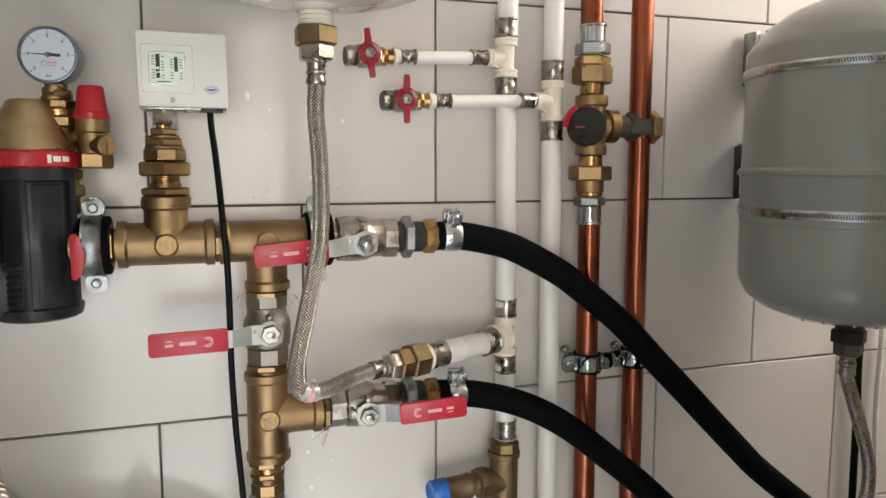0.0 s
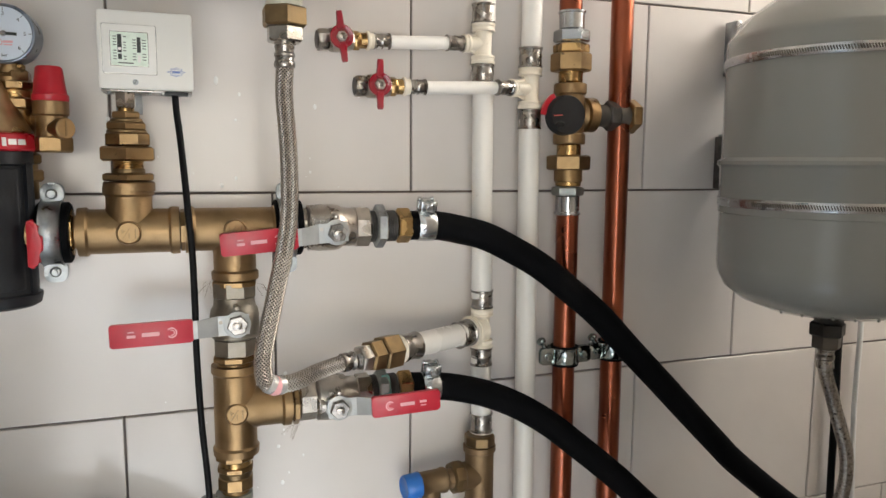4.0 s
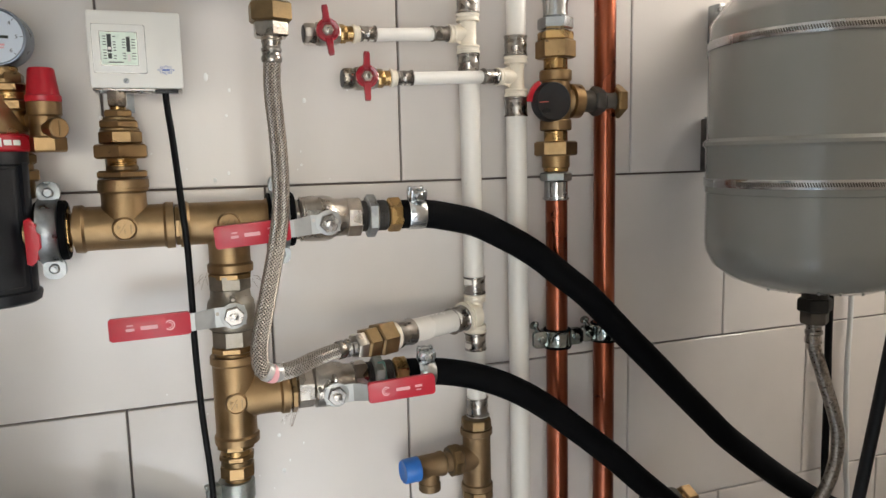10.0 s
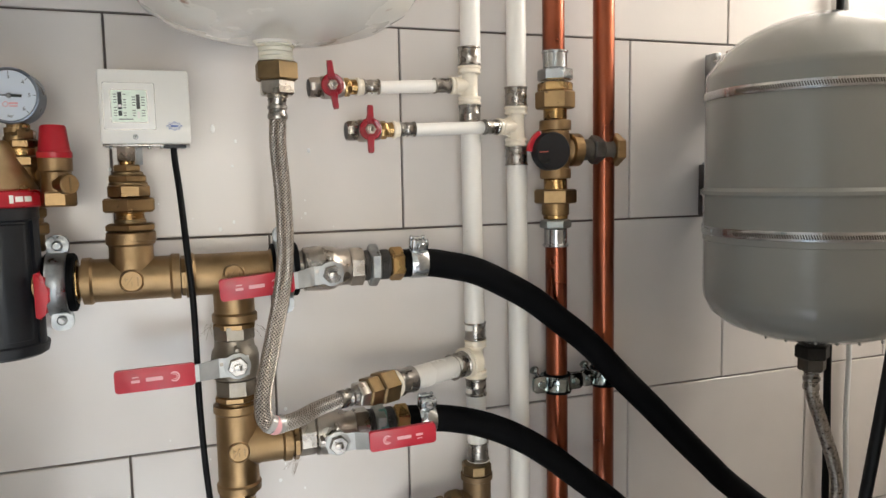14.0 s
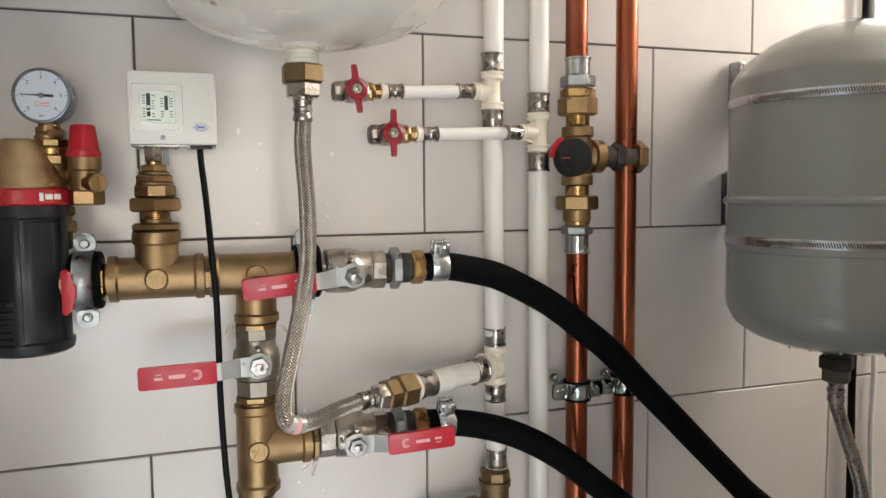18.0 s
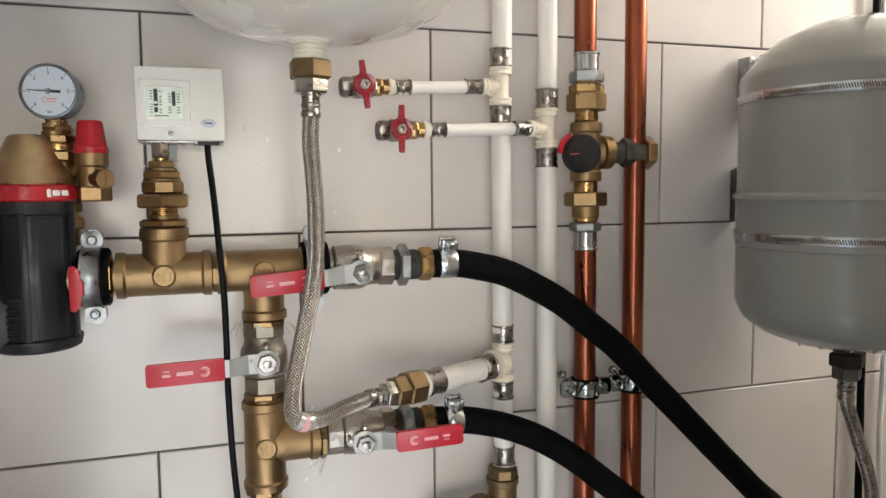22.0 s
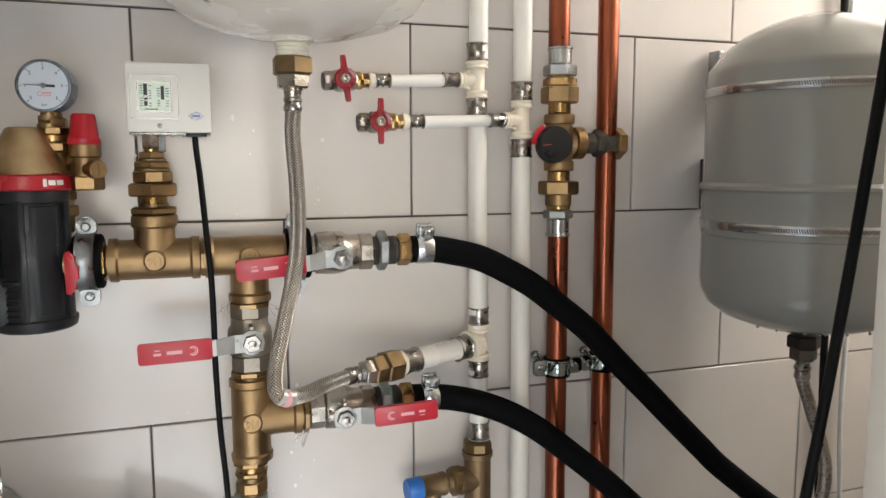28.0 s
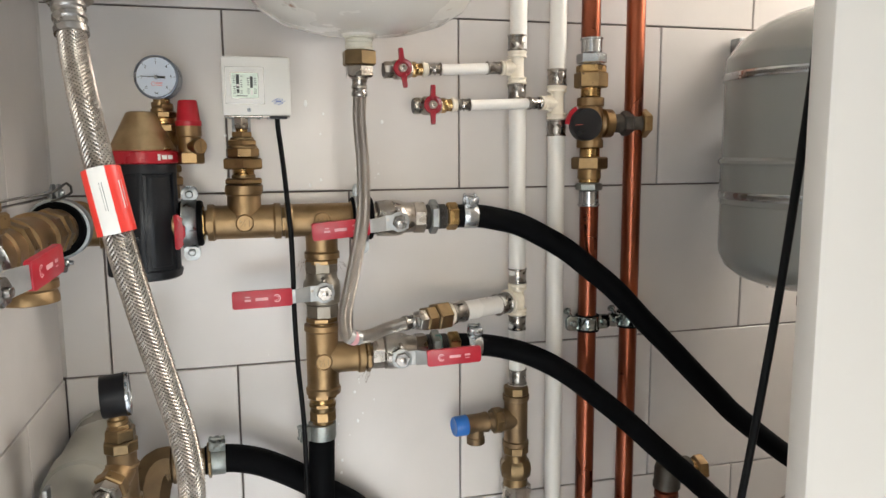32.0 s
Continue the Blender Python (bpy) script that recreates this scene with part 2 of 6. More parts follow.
def part(name, bm, material, parent=None, label="", sharp=35):
    me = bpy.data.meshes.new(name)
    bmesh.ops.recalc_face_normals(bm, faces=bm.faces)
    bm.to_mesh(me)
    bm.free()
    me.materials.append(material)
    me.shade_smooth()
    me.set_sharp_from_angle(angle=radians(sharp))
    ob = new(name, me)
    if parent is not None:
        ob.parent = parent
        if parent.type == "EMPTY":
            ob.matrix_parent_inverse = Matrix.Translation(-parent.location)
    return tagged(ob, label)


def solid(name, bm, material, label, category, group="", kind=""):
    return tagged(part(name, bm, material), label, category, group, kind)


def rings(bm, loops, cap=True):
    vs = [[bm.verts.new(p) for p in lp] for lp in loops]
    n = len(vs[0])
    for a, b in zip(vs, vs[1:]):
        for i in range(n):
            bm.faces.new((a[i], a[(i + 1) % n], b[(i + 1) % n], b[i]))
    if cap:
        bm.faces.new(vs[0][::-1])
        bm.faces.new(vs[-1])
    return vs


def lathe(bm, prof, m, n=36, cap=True):
    """prof: (distance along the axis, radius)."""
    loops = []
    for s, r in prof:
        r = max(r, 1e-5)
        loops.append([m @ Vector((r * math.cos(2 * math.pi * i / n), r * math.sin(2 * math.pi * i / n), s)) for i in range(n)])
    rings(bm, loops, cap)
    return bm


def hexa(bm, s0, s1, af, m, n=6, c=None):
    """A spanner flat section: n sides, af across the flats, with chamfered ends."""
    r = af / 2 / math.cos(math.pi / n)
    c = c or min(0.0022, (s1 - s0) * 0.2)
    lathe(bm, [(s0, r * 0.9), (s0 + c, r), (s1 - c, r), (s1, r * 0.9)], m, n)
    return bm


def thread(bm, s0, s1, r, m, pitch=0.0023, n=30):
    k = max(2, int((s1 - s0) / pitch))
    prof = [(s0, r * 0.93)]
    for i in range(k):
        a = s0 + (s1 - s0) * i / k
        prof += [(a + 0.25 * pitch, r), (a + 0.55 * pitch, r), (a + 0.8 * pitch, r * 0.93)]
    prof.append((s1, r * 0.93))
    return lathe(bm, prof, m, n)


def block(bm, size, m, bev=0.0015, seg=2):
    v = bmesh.ops.create_cube(bm, size=1, matrix=m @ Matrix.Diagonal((*size, 1)))["verts"]
    if bev:
        es = {e for x in v for e in x.link_edges}
        bmesh.ops.bevel(bm, geom=list(es), offset=bev, segments=seg, profile=0.5, affect="EDGES")
    return bm


def plate(bm, outline, thick, m, bev=0.0006):
    """A flat outline (x, y) raised by thick along z."""
    lo = [bm.verts.new(m @ Vector((x, y, 0))) for x, y in outline]
    hi = [bm.verts.new(m @ Vector((x, y, thick))) for x, y in outline]
    n = len(outline)
    fs = [bm.faces.new(lo[::-1]), bm.faces.new(hi)]
    for i in range(n):
        fs.append(bm.faces.new((lo[i], lo[(i + 1) % n], hi[(i + 1) % n], hi[i])))
    if bev:
        bmesh.ops.bevel(bm, geom=list(fs[1].edges), offset=bev, segments=2, profile=0.5, affect="EDGES")
    return bm


def round_rect(w, h, r, k=5):
    o = []
    for cx, cy, a0 in ((w / 2 - r, h / 2 - r, 0), (-w / 2 + r, h / 2 - r, 90), (-w / 2 + r, -h / 2 + r, 180), (w / 2 - r, -h / 2 + r, 270)):
        for i in range(k + 1):
            a = radians(a0 + 90 * i / k)
            o.append((cx + r * math.cos(a), cy + r * math.sin(a)))
    return o


def spline(pts, step=0.006):
    """A smooth run through pts, evenly stepped."""
    p = [Vector(q) for q in pts]
    p = [2 * p[0] - p[1]] + p + [2 * p[-1] - p[-2]]
    o = []
    for i in range(1, len(p) - 2):
        a, b, c, d = p[i - 1:i + 3]
        k = max(2, int((c - b).length / step))
        for j in range(k):
            t = j / k
            o.append(0.5 * ((2 * b) + (c - a) * t + (2 * a - 5 * b + 4 * c - d) * t * t + (3 * b - a - 3 * c + d) * t ** 3))
    o.append(p[-2])
    return o


def frames_along(run):
    """Places with two cross directions that do not twist."""
    out, nrm = [], None
    for i, q in enumerate(run):
        tan = (run[min(i + 1, len(run) - 1)] - run[max(i - 1, 0)]).normalized()
        if nrm is None:
            nrm = tan.orthogonal().normalized()
        nrm = (nrm - tan * nrm.dot(tan)).normalized()
        out.append((q, nrm, tan.cross(nrm)))
    return out


def tube(bm, pts, r, n=20, step=0.006):
    loops = []
    for q, u, v in frames_along(spline(pts, step)):
        loops.append([q + r * (math.cos(2 * math.pi * i / n) * u + math.sin(2 * math.pi * i / n) * v) for i in range(n)])
    rings(bm, loops)
    return bm


def braid(bm, pts, r, strands=24, columns=6, wide=0.8, relief=1.0):
    """Flat wire bundles wound both ways round a run; they swap over and under in columns, as a herringbone."""
    fr = frames_along(spline(pts, 0.0013))
    lead = 2 * math.pi * r * 0.95
    w = math.pi * wide / strands
    dist, s = [0.0], 0.0
    for a, b in zip(fr, fr[1:]):
        s += (b[0] - a[0]).length
        dist.append(s)
    for sign in (1, -1):
        for k in range(strands):
            rows = []
            for (q, u, v), d in zip(fr, dist):
                a = 2 * math.pi * k / strands + sign * 2 * math.pi * d / lead
                row = []
                for e, lift in ((-1, -0.045), (0, 0.018), (1, -0.045)):
                    b = a + e * w
                    over = 0.042 * relief * math.cos(columns * b) * sign
                    row.append(bm.verts.new(q + r * (1 + over + lift * relief) * (math.cos(b) * u + math.sin(b) * v)))
                rows.append(row)
            for x, y in zip(rows, rows[1:]):
                bm.faces.new((x[0], x[1], y[1], y[0]))
                bm.faces.new((x[1], x[2], y[2], y[1]))
    return bm


def letters(text, size, m, material, parent, name="lettering", depth=0.0003):
    cu = bpy.data.curves.new(name, "FONT")
    cu.body, cu.size, cu.extrude, cu.align_x, cu.align_y = text, size, depth, "CENTER", "CENTER"
    tmp = bpy.data.objects.new(name, cu)
    me = bpy.data.meshes.new_from_object(tmp)
    bpy.data.objects.remove(tmp)
    me.transform(m)
    me.materials.clear()
    me.materials.append(material)
    ob = new(name, me)
    ob.parent = parent
    if parent.type == "EMPTY":
        ob.matrix_parent_inverse = Matrix.Translation(-parent.location)
    return ob


X, Y, Z = Vector((1, 0, 0)), Vector((0, 1, 0)), Vector((0, 0, 1))
FRONT = Matrix(((1, 0, 0, 0), (0, 0, -1, 0), (0, 1, 0, 0), (0, 0, 0, 1)))  # local x right, y up, z towards the room


def facing(p):
    return Matrix.Translation(p) @ FRONT


B = bmesh.new

# ---- the cupboard ----
ROW, COL, ROW0, COL0 = 0.298, 0.40, 1.614, 0.36
bm = B()
block(bm, (RIGHT - LEFT + 0.3, 0.12, 3.0), Matrix.Translation(((RIGHT + LEFT) / 2, WALL + 0.0675, 1.5)), 0)
wall_back = solid("wall_back", bm, GROUT, "back wall tiled in pale glossy ceramic with brown grout", "wall", "", "structure")


def wall_box(bm, x0, x1, y0, y1, z0, z1):
    block(bm, (x1 - x0, y1 - y0, z1 - z0), Matrix.Translation(((x0 + x1) / 2, (y0 + y1) / 2, (z0 + z1) / 2)), 0)


bm = B()
wall_box(bm, LEFT - 0.1275, LEFT - 0.0075, JAMB_Y, WALL + 0.0075, 0, 3.0)
wall_left = solid("wall_left", bm, GROUT, "side wall tiled in pale glossy ceramic with brown grout", "wall", "", "structure")
bm = B()
for y0, y1, z0, z1 in ((ROOM_Y, WALL, 0, 2.20), (ROOM_Y, WALL, 2.92, 3.0), (ROOM_Y, 0.24, 2.20, 2.92), (0.76, WALL, 2.20, 2.92)):
    wall_box(bm, RIGHT, RIGHT + 0.12, y0, y1, z0, z1)
solid("wall_right", bm, PLASTER, "plain plastered side wall with a small high window opening", "wall", "", "structure")
bm = B()
block(bm, (RIGHT - DOOR_X, 0.022, 3.0), Matrix.Translation(((DOOR_X + RIGHT) / 2, DOOR_Y - 0.011, 1.5)), 0.0015)
solid("wall_front", bm, PANEL, "cream painted panel with a plain straight edge beside the opening", "wall", "", "structure")
bm = B()
wall_box(bm, ROOM_X, LEFT - 0.0075, JAMB_Y - 0.06, JAMB_Y - 0.002, 0, 3.0)
solid("wall_jamb", bm, PLASTER, "plain plastered wall beside the cupboard opening", "wall", "", "structure")
bm = B()
wall_box(bm, ROOM_X - 0.12, ROOM_X, ROOM_Y, JAMB_Y, 0, 3.0)
solid("wall_far", bm, PLASTER, "plain plastered wall of the room", "wall", "", "structure")
bm = B()
for x0, x1, z0, z1 in ((ROOM_X, RIGHT, 2.0, 3.0), (ROOM_X, RIGHT, 0, 0.30), (ROOM_X, -1.55, 0.30, 2.0), (0.65, RIGHT, 0.30, 2.0)):
    wall_box(bm, x0, x1, ROOM_Y, ROOM_Y + 0.12, z0, z1)
solid("wall_behind", bm, PLASTER, "plain plastered wall with a wide window opening", "wall", "", "structure")
bm = B()
wall_box(bm, ROOM_X - 0.12, RIGHT + 0.12, ROOM_Y - 0.12, WALL + 0.12, -0.1, 0)
solid("floor", bm, CONCRETE, "plain grey floor", "floor", "", "structure")
bm = B()
wall_box(bm, ROOM_X - 0.12, RIGHT + 0.12, ROOM_Y - 0.12, WALL + 0.12, 3.0, 3.1)
solid("ceiling", bm, PLASTER, "plain white plastered ceiling", "ceiling", "", "structure")

bm = B()
rings(bm, [[Vector((LEFT - 0.004 + x, WALL + 0.004 - y, z)) for x, y in ((0, 0), (0.0085, 0), (0.0075, 0.0048), (0.0048, 0.0075), (0, 0.0085))] for z in (1.320, 2.98)])
solid("corner_trim", bm, SEALANT, "pale smooth sealant bead in the tiled corner", "trim", "", "structure")

# ---- header of brass and valves ----
YM = 0.913
ZH = 1.574
CX = 0.099


def bead(s, r, w=0.004, h=0.002):
    return [(s - w, r), (s - w * 0.6, r + h), (s + w * 0.6, r + h), (s + w, r)]


def brass_tee(c, run, half, branch, blen, r=0.0262, turn=180, note=True, group="brass tees"):
    """A cast tee: a run of 2*half along run, a branch of blen, beads at its mouths, the size cast on its face."""
    th = thing("brass_tee", c, "cast brass pipe tee with beaded mouths and raised size mark", "pipe fitting", group)
    c, run, branch = Vector(c), Vector(run), Vector(branch)
    bm = B()
    lathe(bm, [(-half, r * 0.8), (-half, r + 0.002), (-half + 0.009, r + 0.0025), (-half + 0.012, r), (0, r * 1.0), (half - 0.012, r), (half - 0.009, r + 0.0025), (half, r + 0.002), (half, r * 0.8)], at(c, run))
    lathe(bm, [(0, r * 0.97), (r * 0.9, r * 1.02), (r * 1.12, r * 0.97), (blen - 0.012, r * 0.97), (blen - 0.009, r + 0.0022), (blen, r + 0.002), (blen, r * 0.8)], at(c, branch))
    body = part("body", bm, CAST, th)
    if note:
        m = facing(c - Y * (r - 0.0015))
        bm = B()
        lathe(bm, [(0, 0.0145), (0.0022, 0.0135), (0.0026, 0.0128), (0.0014, 0.0115), (0.0014, 0.0)], m, 32)
        boss = part("boss", bm, CAST, th)
        letters("1¼", 0.0165, m @ pose(0, 0, 0.0019, 0, 0, turn), DARKBRASS, boss, "size_mark", 0.0008)
    return th


def nipple(o, d, parts, name, label, category="pipe fitting", group=""):
    """A stack along d from o: ('hex'|'cyl'|'thr', s0, s1, width, material)."""
    th = thing(name, o, label, category, group)
    m = at(o, d, 30)
    for kind, s0, s1, w, ma in parts:
        bm = B()
        if kind == "hex":
            hexa(bm, s0, s1, w, m)
            nm = "hex_nut"
        elif kind == "oct":
            hexa(bm, s0, s1, w, m, 8)
            nm = "octagon"
        elif kind == "thr":
            thread(bm, s0, s1, w / 2, m)
            nm = "thread"
        else:
            c = min(0.0015, (s1 - s0) / 4)
            lathe(bm, [(s0, w / 2 - c), (s0 + c, w / 2), (s1 - c, w / 2), (s1, w / 2 - c)], m)
            nm = "collar"
        part(nm, bm, ma, th)
    return th


def printed_bars(m, parent, side=1):
    """The worn print of a lever: a ring mark, a word as a bar, a small block."""
    bm = B()
    for i in range(22):
        a0, a1 = radians(40 + 280 * i / 22), radians(40 + 280 * (i + 1) / 22)
        lo = [Vector((0.0062 * math.cos(a), 0.0062 * math.sin(a), 0)) for a in (a0, a1)]
        hi = [Vector((0.0045 * math.cos(a), 0.0045 * math.sin(a), 0)) for a in (a1, a0)]
        bm.faces.new([bm.verts.new(m @ p) for p in lo + hi])
    for i in range(22):
        a0, a1 = radians(60 + 240 * i / 22), radians(60 + 240 * (i + 1) / 22)
        lo = [Vector((0.0034 * math.cos(a), 0.0034 * math.sin(a), 0)) for a in (a0, a1)]
        hi = [Vector((0.0024 * math.cos(a), 0.0024 * math.sin(a), 0)) for a in (a1, a0)]
        bm.faces.new([bm.verts.new(m @ p) for p in lo + hi])
    part("ring_mark", bm, PRINT, parent)
    for nm, x, y, w, h in (("word_bar", 0.024, 0, 0.020, 0.0045), ("size_block", 0.046, 0.001, 0.010, 0.0032), ("size_block", 0.046, -0.004, 0.008, 0.0014)):
        bm = B()
        plate(bm, [(x + a, y + b) for a, b in round_rect(w, h, 0.0008, 2)], 0.00015, m, 0)
        part(nm, bm, PRINT, parent)


def lever_valve(c, run, half, stem, lever, bend=0.012, reach=0.139, name="ball_valve", body_mat=None, label=""):
    """A ball valve: a plated body along run, a stem towards stem, a bent lever along lever with a red sleeve."""
    bmat = body_mat or NICKEL
    th = thing(name, c, label or "nickel-plated ball valve with a flat steel lever in a red sleeve", "ball valve", "lever ball valves")
    c, run, stem, lever = Vector(c), Vector(run).normalized(), Vector(stem).normalized(), Vector(lever).normalized()
    lever = (lever - stem * lever.dot(stem)).normalized()
    m = at(c, run, 22.5)
    bm = B()
    lathe(bm, [(-half + 0.022, 0.024), (-half + 0.024, 0.0285), (-0.012, 0.0300), (0.004, 0.0300), (0.012, 0.0285), (0.016, 0.0255), (half - 0.02, 0.0245)], m)
    part("body", bm, bmat, th)
    for s0, s1 in ((-half, -half + 0.023), (half - 0.021, half)):
        bm = B()
        hexa(bm, s0, s1, 0.050, m, 8)
        part("octagon_end", bm, bmat, th)
    for s in (-half + 0.0245, -half + 0.028):
        bm = B()
        lathe(bm, [(s, 0.0285), (s + 0.0008, 0.0293), (s + 0.0018, 0.0293), (s + 0.0026, 0.0285)], m)
        part("groove_ring", bm, bmat, th)
    sm = at(c, stem)
    bm = B()
    lathe(bm, [(0.02, 0.0125), (0.034, 0.0125), (0.036, 0.010), (0.044, 0.0095), (0.046, 0.007)], sm)
    part("stem_boss", bm, bmat, th)
    # lever: plate at the nut, a step outwards, then the sleeve
    lm = Matrix.Translation(c) @ Matrix((( *lever, 0), (*stem.cross(lever), 0), (*stem, 0), (0, 0, 0, 1))).transposed()
    bm = B()
    z0, z1 = 0.045, 0.045 + bend
    t = 0.0026
    prof = [(-0.014, z0), (0.022, z0), (0.045, z1), (reach - 0.002, z1)]
    wid = [0.012, 0.012, 0.0105, 0.0105]
    loops = []
    for (x, z), w in zip(prof, wid):
        loops.append([lm @ Vector((x, y, zz)) for y, zz in ((-w, z), (w, z), (w, z + t), (-w, z + t))])
    rings(bm, loops)
    lv = part("lever", bm, DULLSTEEL, th, "flat grey steel lever", 25)
    bm = B()
    cover = 0.089 if reach > 0.12 else 0.07
    plate(bm, [(reach - cover / 2 + a, b) for a, b in round_rect(cover, 0.0268, 0.0035)], 0.0065, lm @ Matrix.Translation((0, 0, z1 - 0.002)), 0.0016)
    sl = part("sleeve", bm, RED, lv, "red vinyl lever sleeve")
    printed_bars(lm @ Matrix.Translation((reach - cover * 0.74, 0, z1 + 0.0047)) @ Matrix.Diagonal((cover / 0.095, 1, 1, 1)), th)
    bm = B()
    hexa(bm, z0 + t, z0 + t + 0.0085, 0.0215, sm @ pose(0, 0, 0, 0, 0, 12))
    part("lever_nut", bm, STEEL, th)
    bm = B()
    plate(bm, round_rect(0.0105, 0.0075, 0.002), 0.0125, lm @ Matrix.Translation((0, 0, z0 + t)), 0.0008)
    part("stem_end", bm, STEEL, th)
    bm = B()
    lathe(bm, [(z0 - 0.0004, 0.0150), (z0, 0.0160), (z0 + t, 0.0160), (z0 + t + 0.0004, 0.0150)], sm, 28)
    part("lever_hub", bm, DULLSTEEL, lv)
    for a, b in ((0.0, 0.0195), (-0.019, 0.004)):
        bm = B()
        lathe(bm, [(z0 - 0.016, 0.0030), (z0 + 0.001, 0.0030), (z0 + 0.003, 0.0022), (z0 + 0.0032, 0.0)], sm @ pose(a, b, 0), 14)
        part("stop_pin", bm, bmat, th)
    bm = B()
    face = (stem + 0.62 * (run.cross(stem) if run.cross(stem).z > 0 or abs(run.z) > 0.5 else stem.cross(run))).normalized()
    for k in range(5):
        block(bm, (0.0024, 0.0036 if k % 2 else 0.0024, 0.0012), at(c + run * (-0.014 + 0.0045 * k) + face * 0.0297, face), 0.0003)
    tagged(part("cast_mark", bm, bmat, th), kind="stuff")
    return th


DULLSTEEL = mat("lever_steel", (0.44, 0.445, 0.435), 0.35, 0.42, 0.08, 40, 0.2, 400)

brass_tee((-0.016, YM, ZH), X, 0.055, Z, 0.053)
brass_tee((CX + 0.003, YM, ZH), X, 0.057, -Z, 0.062)
brass_tee((CX - 0.001, YM, 1.345), Z, 0.058, X, 0.068)
nipple((-0.085, YM, ZH), X, [("thr", 0.0, 0.008, 0.040, BRIGHT), ("hex", 0.003, 0.010, 0.046, BRIGHT), ("cyl", 0.010, 0.016, 0.040, BRASS)], "brass_nipple", "short brass nipple with hexagon between separator and tee", group="brass nipples")
nipple((0.037, YM, ZH), X, [("thr", 0.0, 0.010, 0.041, BRIGHT), ("oct", 0.002, 0.009, 0.047, BRASS)], "brass_nipple", "short brass nipple joining two tees", group="brass nipples")
nipple((CX + 0.002, YM, 1.514), -Z, [("cyl", -0.004, 0.004, 0.046, BRASS), ("oct", 0.003, 0.012, 0.051, BRASS), ("thr", 0.012, 0.016, 0.042, BRIGHT)], "brass_nipple", "short brass nipple above the valve", group="brass nipples")
nipple((CX, YM, 1.420), -Z, [("thr", -0.002, 0.006, 0.042, BRIGHT), ("oct", 0.004, 0.013, 0.050, BRASS), ("cyl", 0.012, 0.018, 0.045, BRASS)], "brass_nipple", "short brass nipple below the valve", group="brass nipples")
nipple((0.164, YM - 0.003, 1.344), X, [("cyl", 0.0, 0.006, 0.044, BRASS), ("oct", 0.004, 0.013, 0.049, BRASS), ("thr", 0.012, 0.017, 0.042, BRIGHT)], "brass_nipple", "short brass nipple beside the tee", group="brass nipples")
lever_valve((0.220, YM, ZH - 0.001), X, 0.052, (0.02, -1, -0.05), (-1, 0, -0.07), label="nickel-plated ball valve with red lever behind a braided hose")
lever_valve((CX + 0.001, YM, 1.462), Z, 0.047, (0.0, -1, 0.02), (-1, 0.0, -0.02), 0.011, body_mat=DULLNICKEL, label="nickel-plated ball valve on the drop with red lever held out sideways")
lever_valve((0.224, YM - 0.004, 1.349), X, 0.048, (-0.06, -1, -0.02), (1, 0.0, 0.045), 0.013, 0.128, label="nickel-plated ball valve with red lever lying along the black hose")

# adapters and hose ends right of the upper and lower valve
for zc, yc, x0, vg, nm in ((ZH - 0.001, YM, 0.268, ZINC, "zinc-plated reducer with threads and a brass hose tail"), (1.352, YM - 0.004, 0.268, VERDIGRIS, "reducer with greenish corroded nut and a brass hose tail")):
    nipple((x0, yc, zc), X, [("thr", 0.0, 0.040, 0.0415, IRON), ("hex", 0.012, 0.026, 0.050, DULLZINC if vg is VERDIGRIS else ZINC), ("hex", 0.042, 0.061, 0.0405, BRIGHT), ("cyl", 0.058, 0.085, 0.030, BRASS)], "hose_adapter", nm, group="hose adapters")
bm = B()
lathe(bm, [(0, 0.0245), (0.002, 0.0262), (0.010, 0.0262), (0.012, 0.0245)], at((0.284, YM - 0.004, 1.352), X), 6)
solid("corroded_washer", bm, VERDIGRIS, "green corroded ring on the lower reducer", "washer")


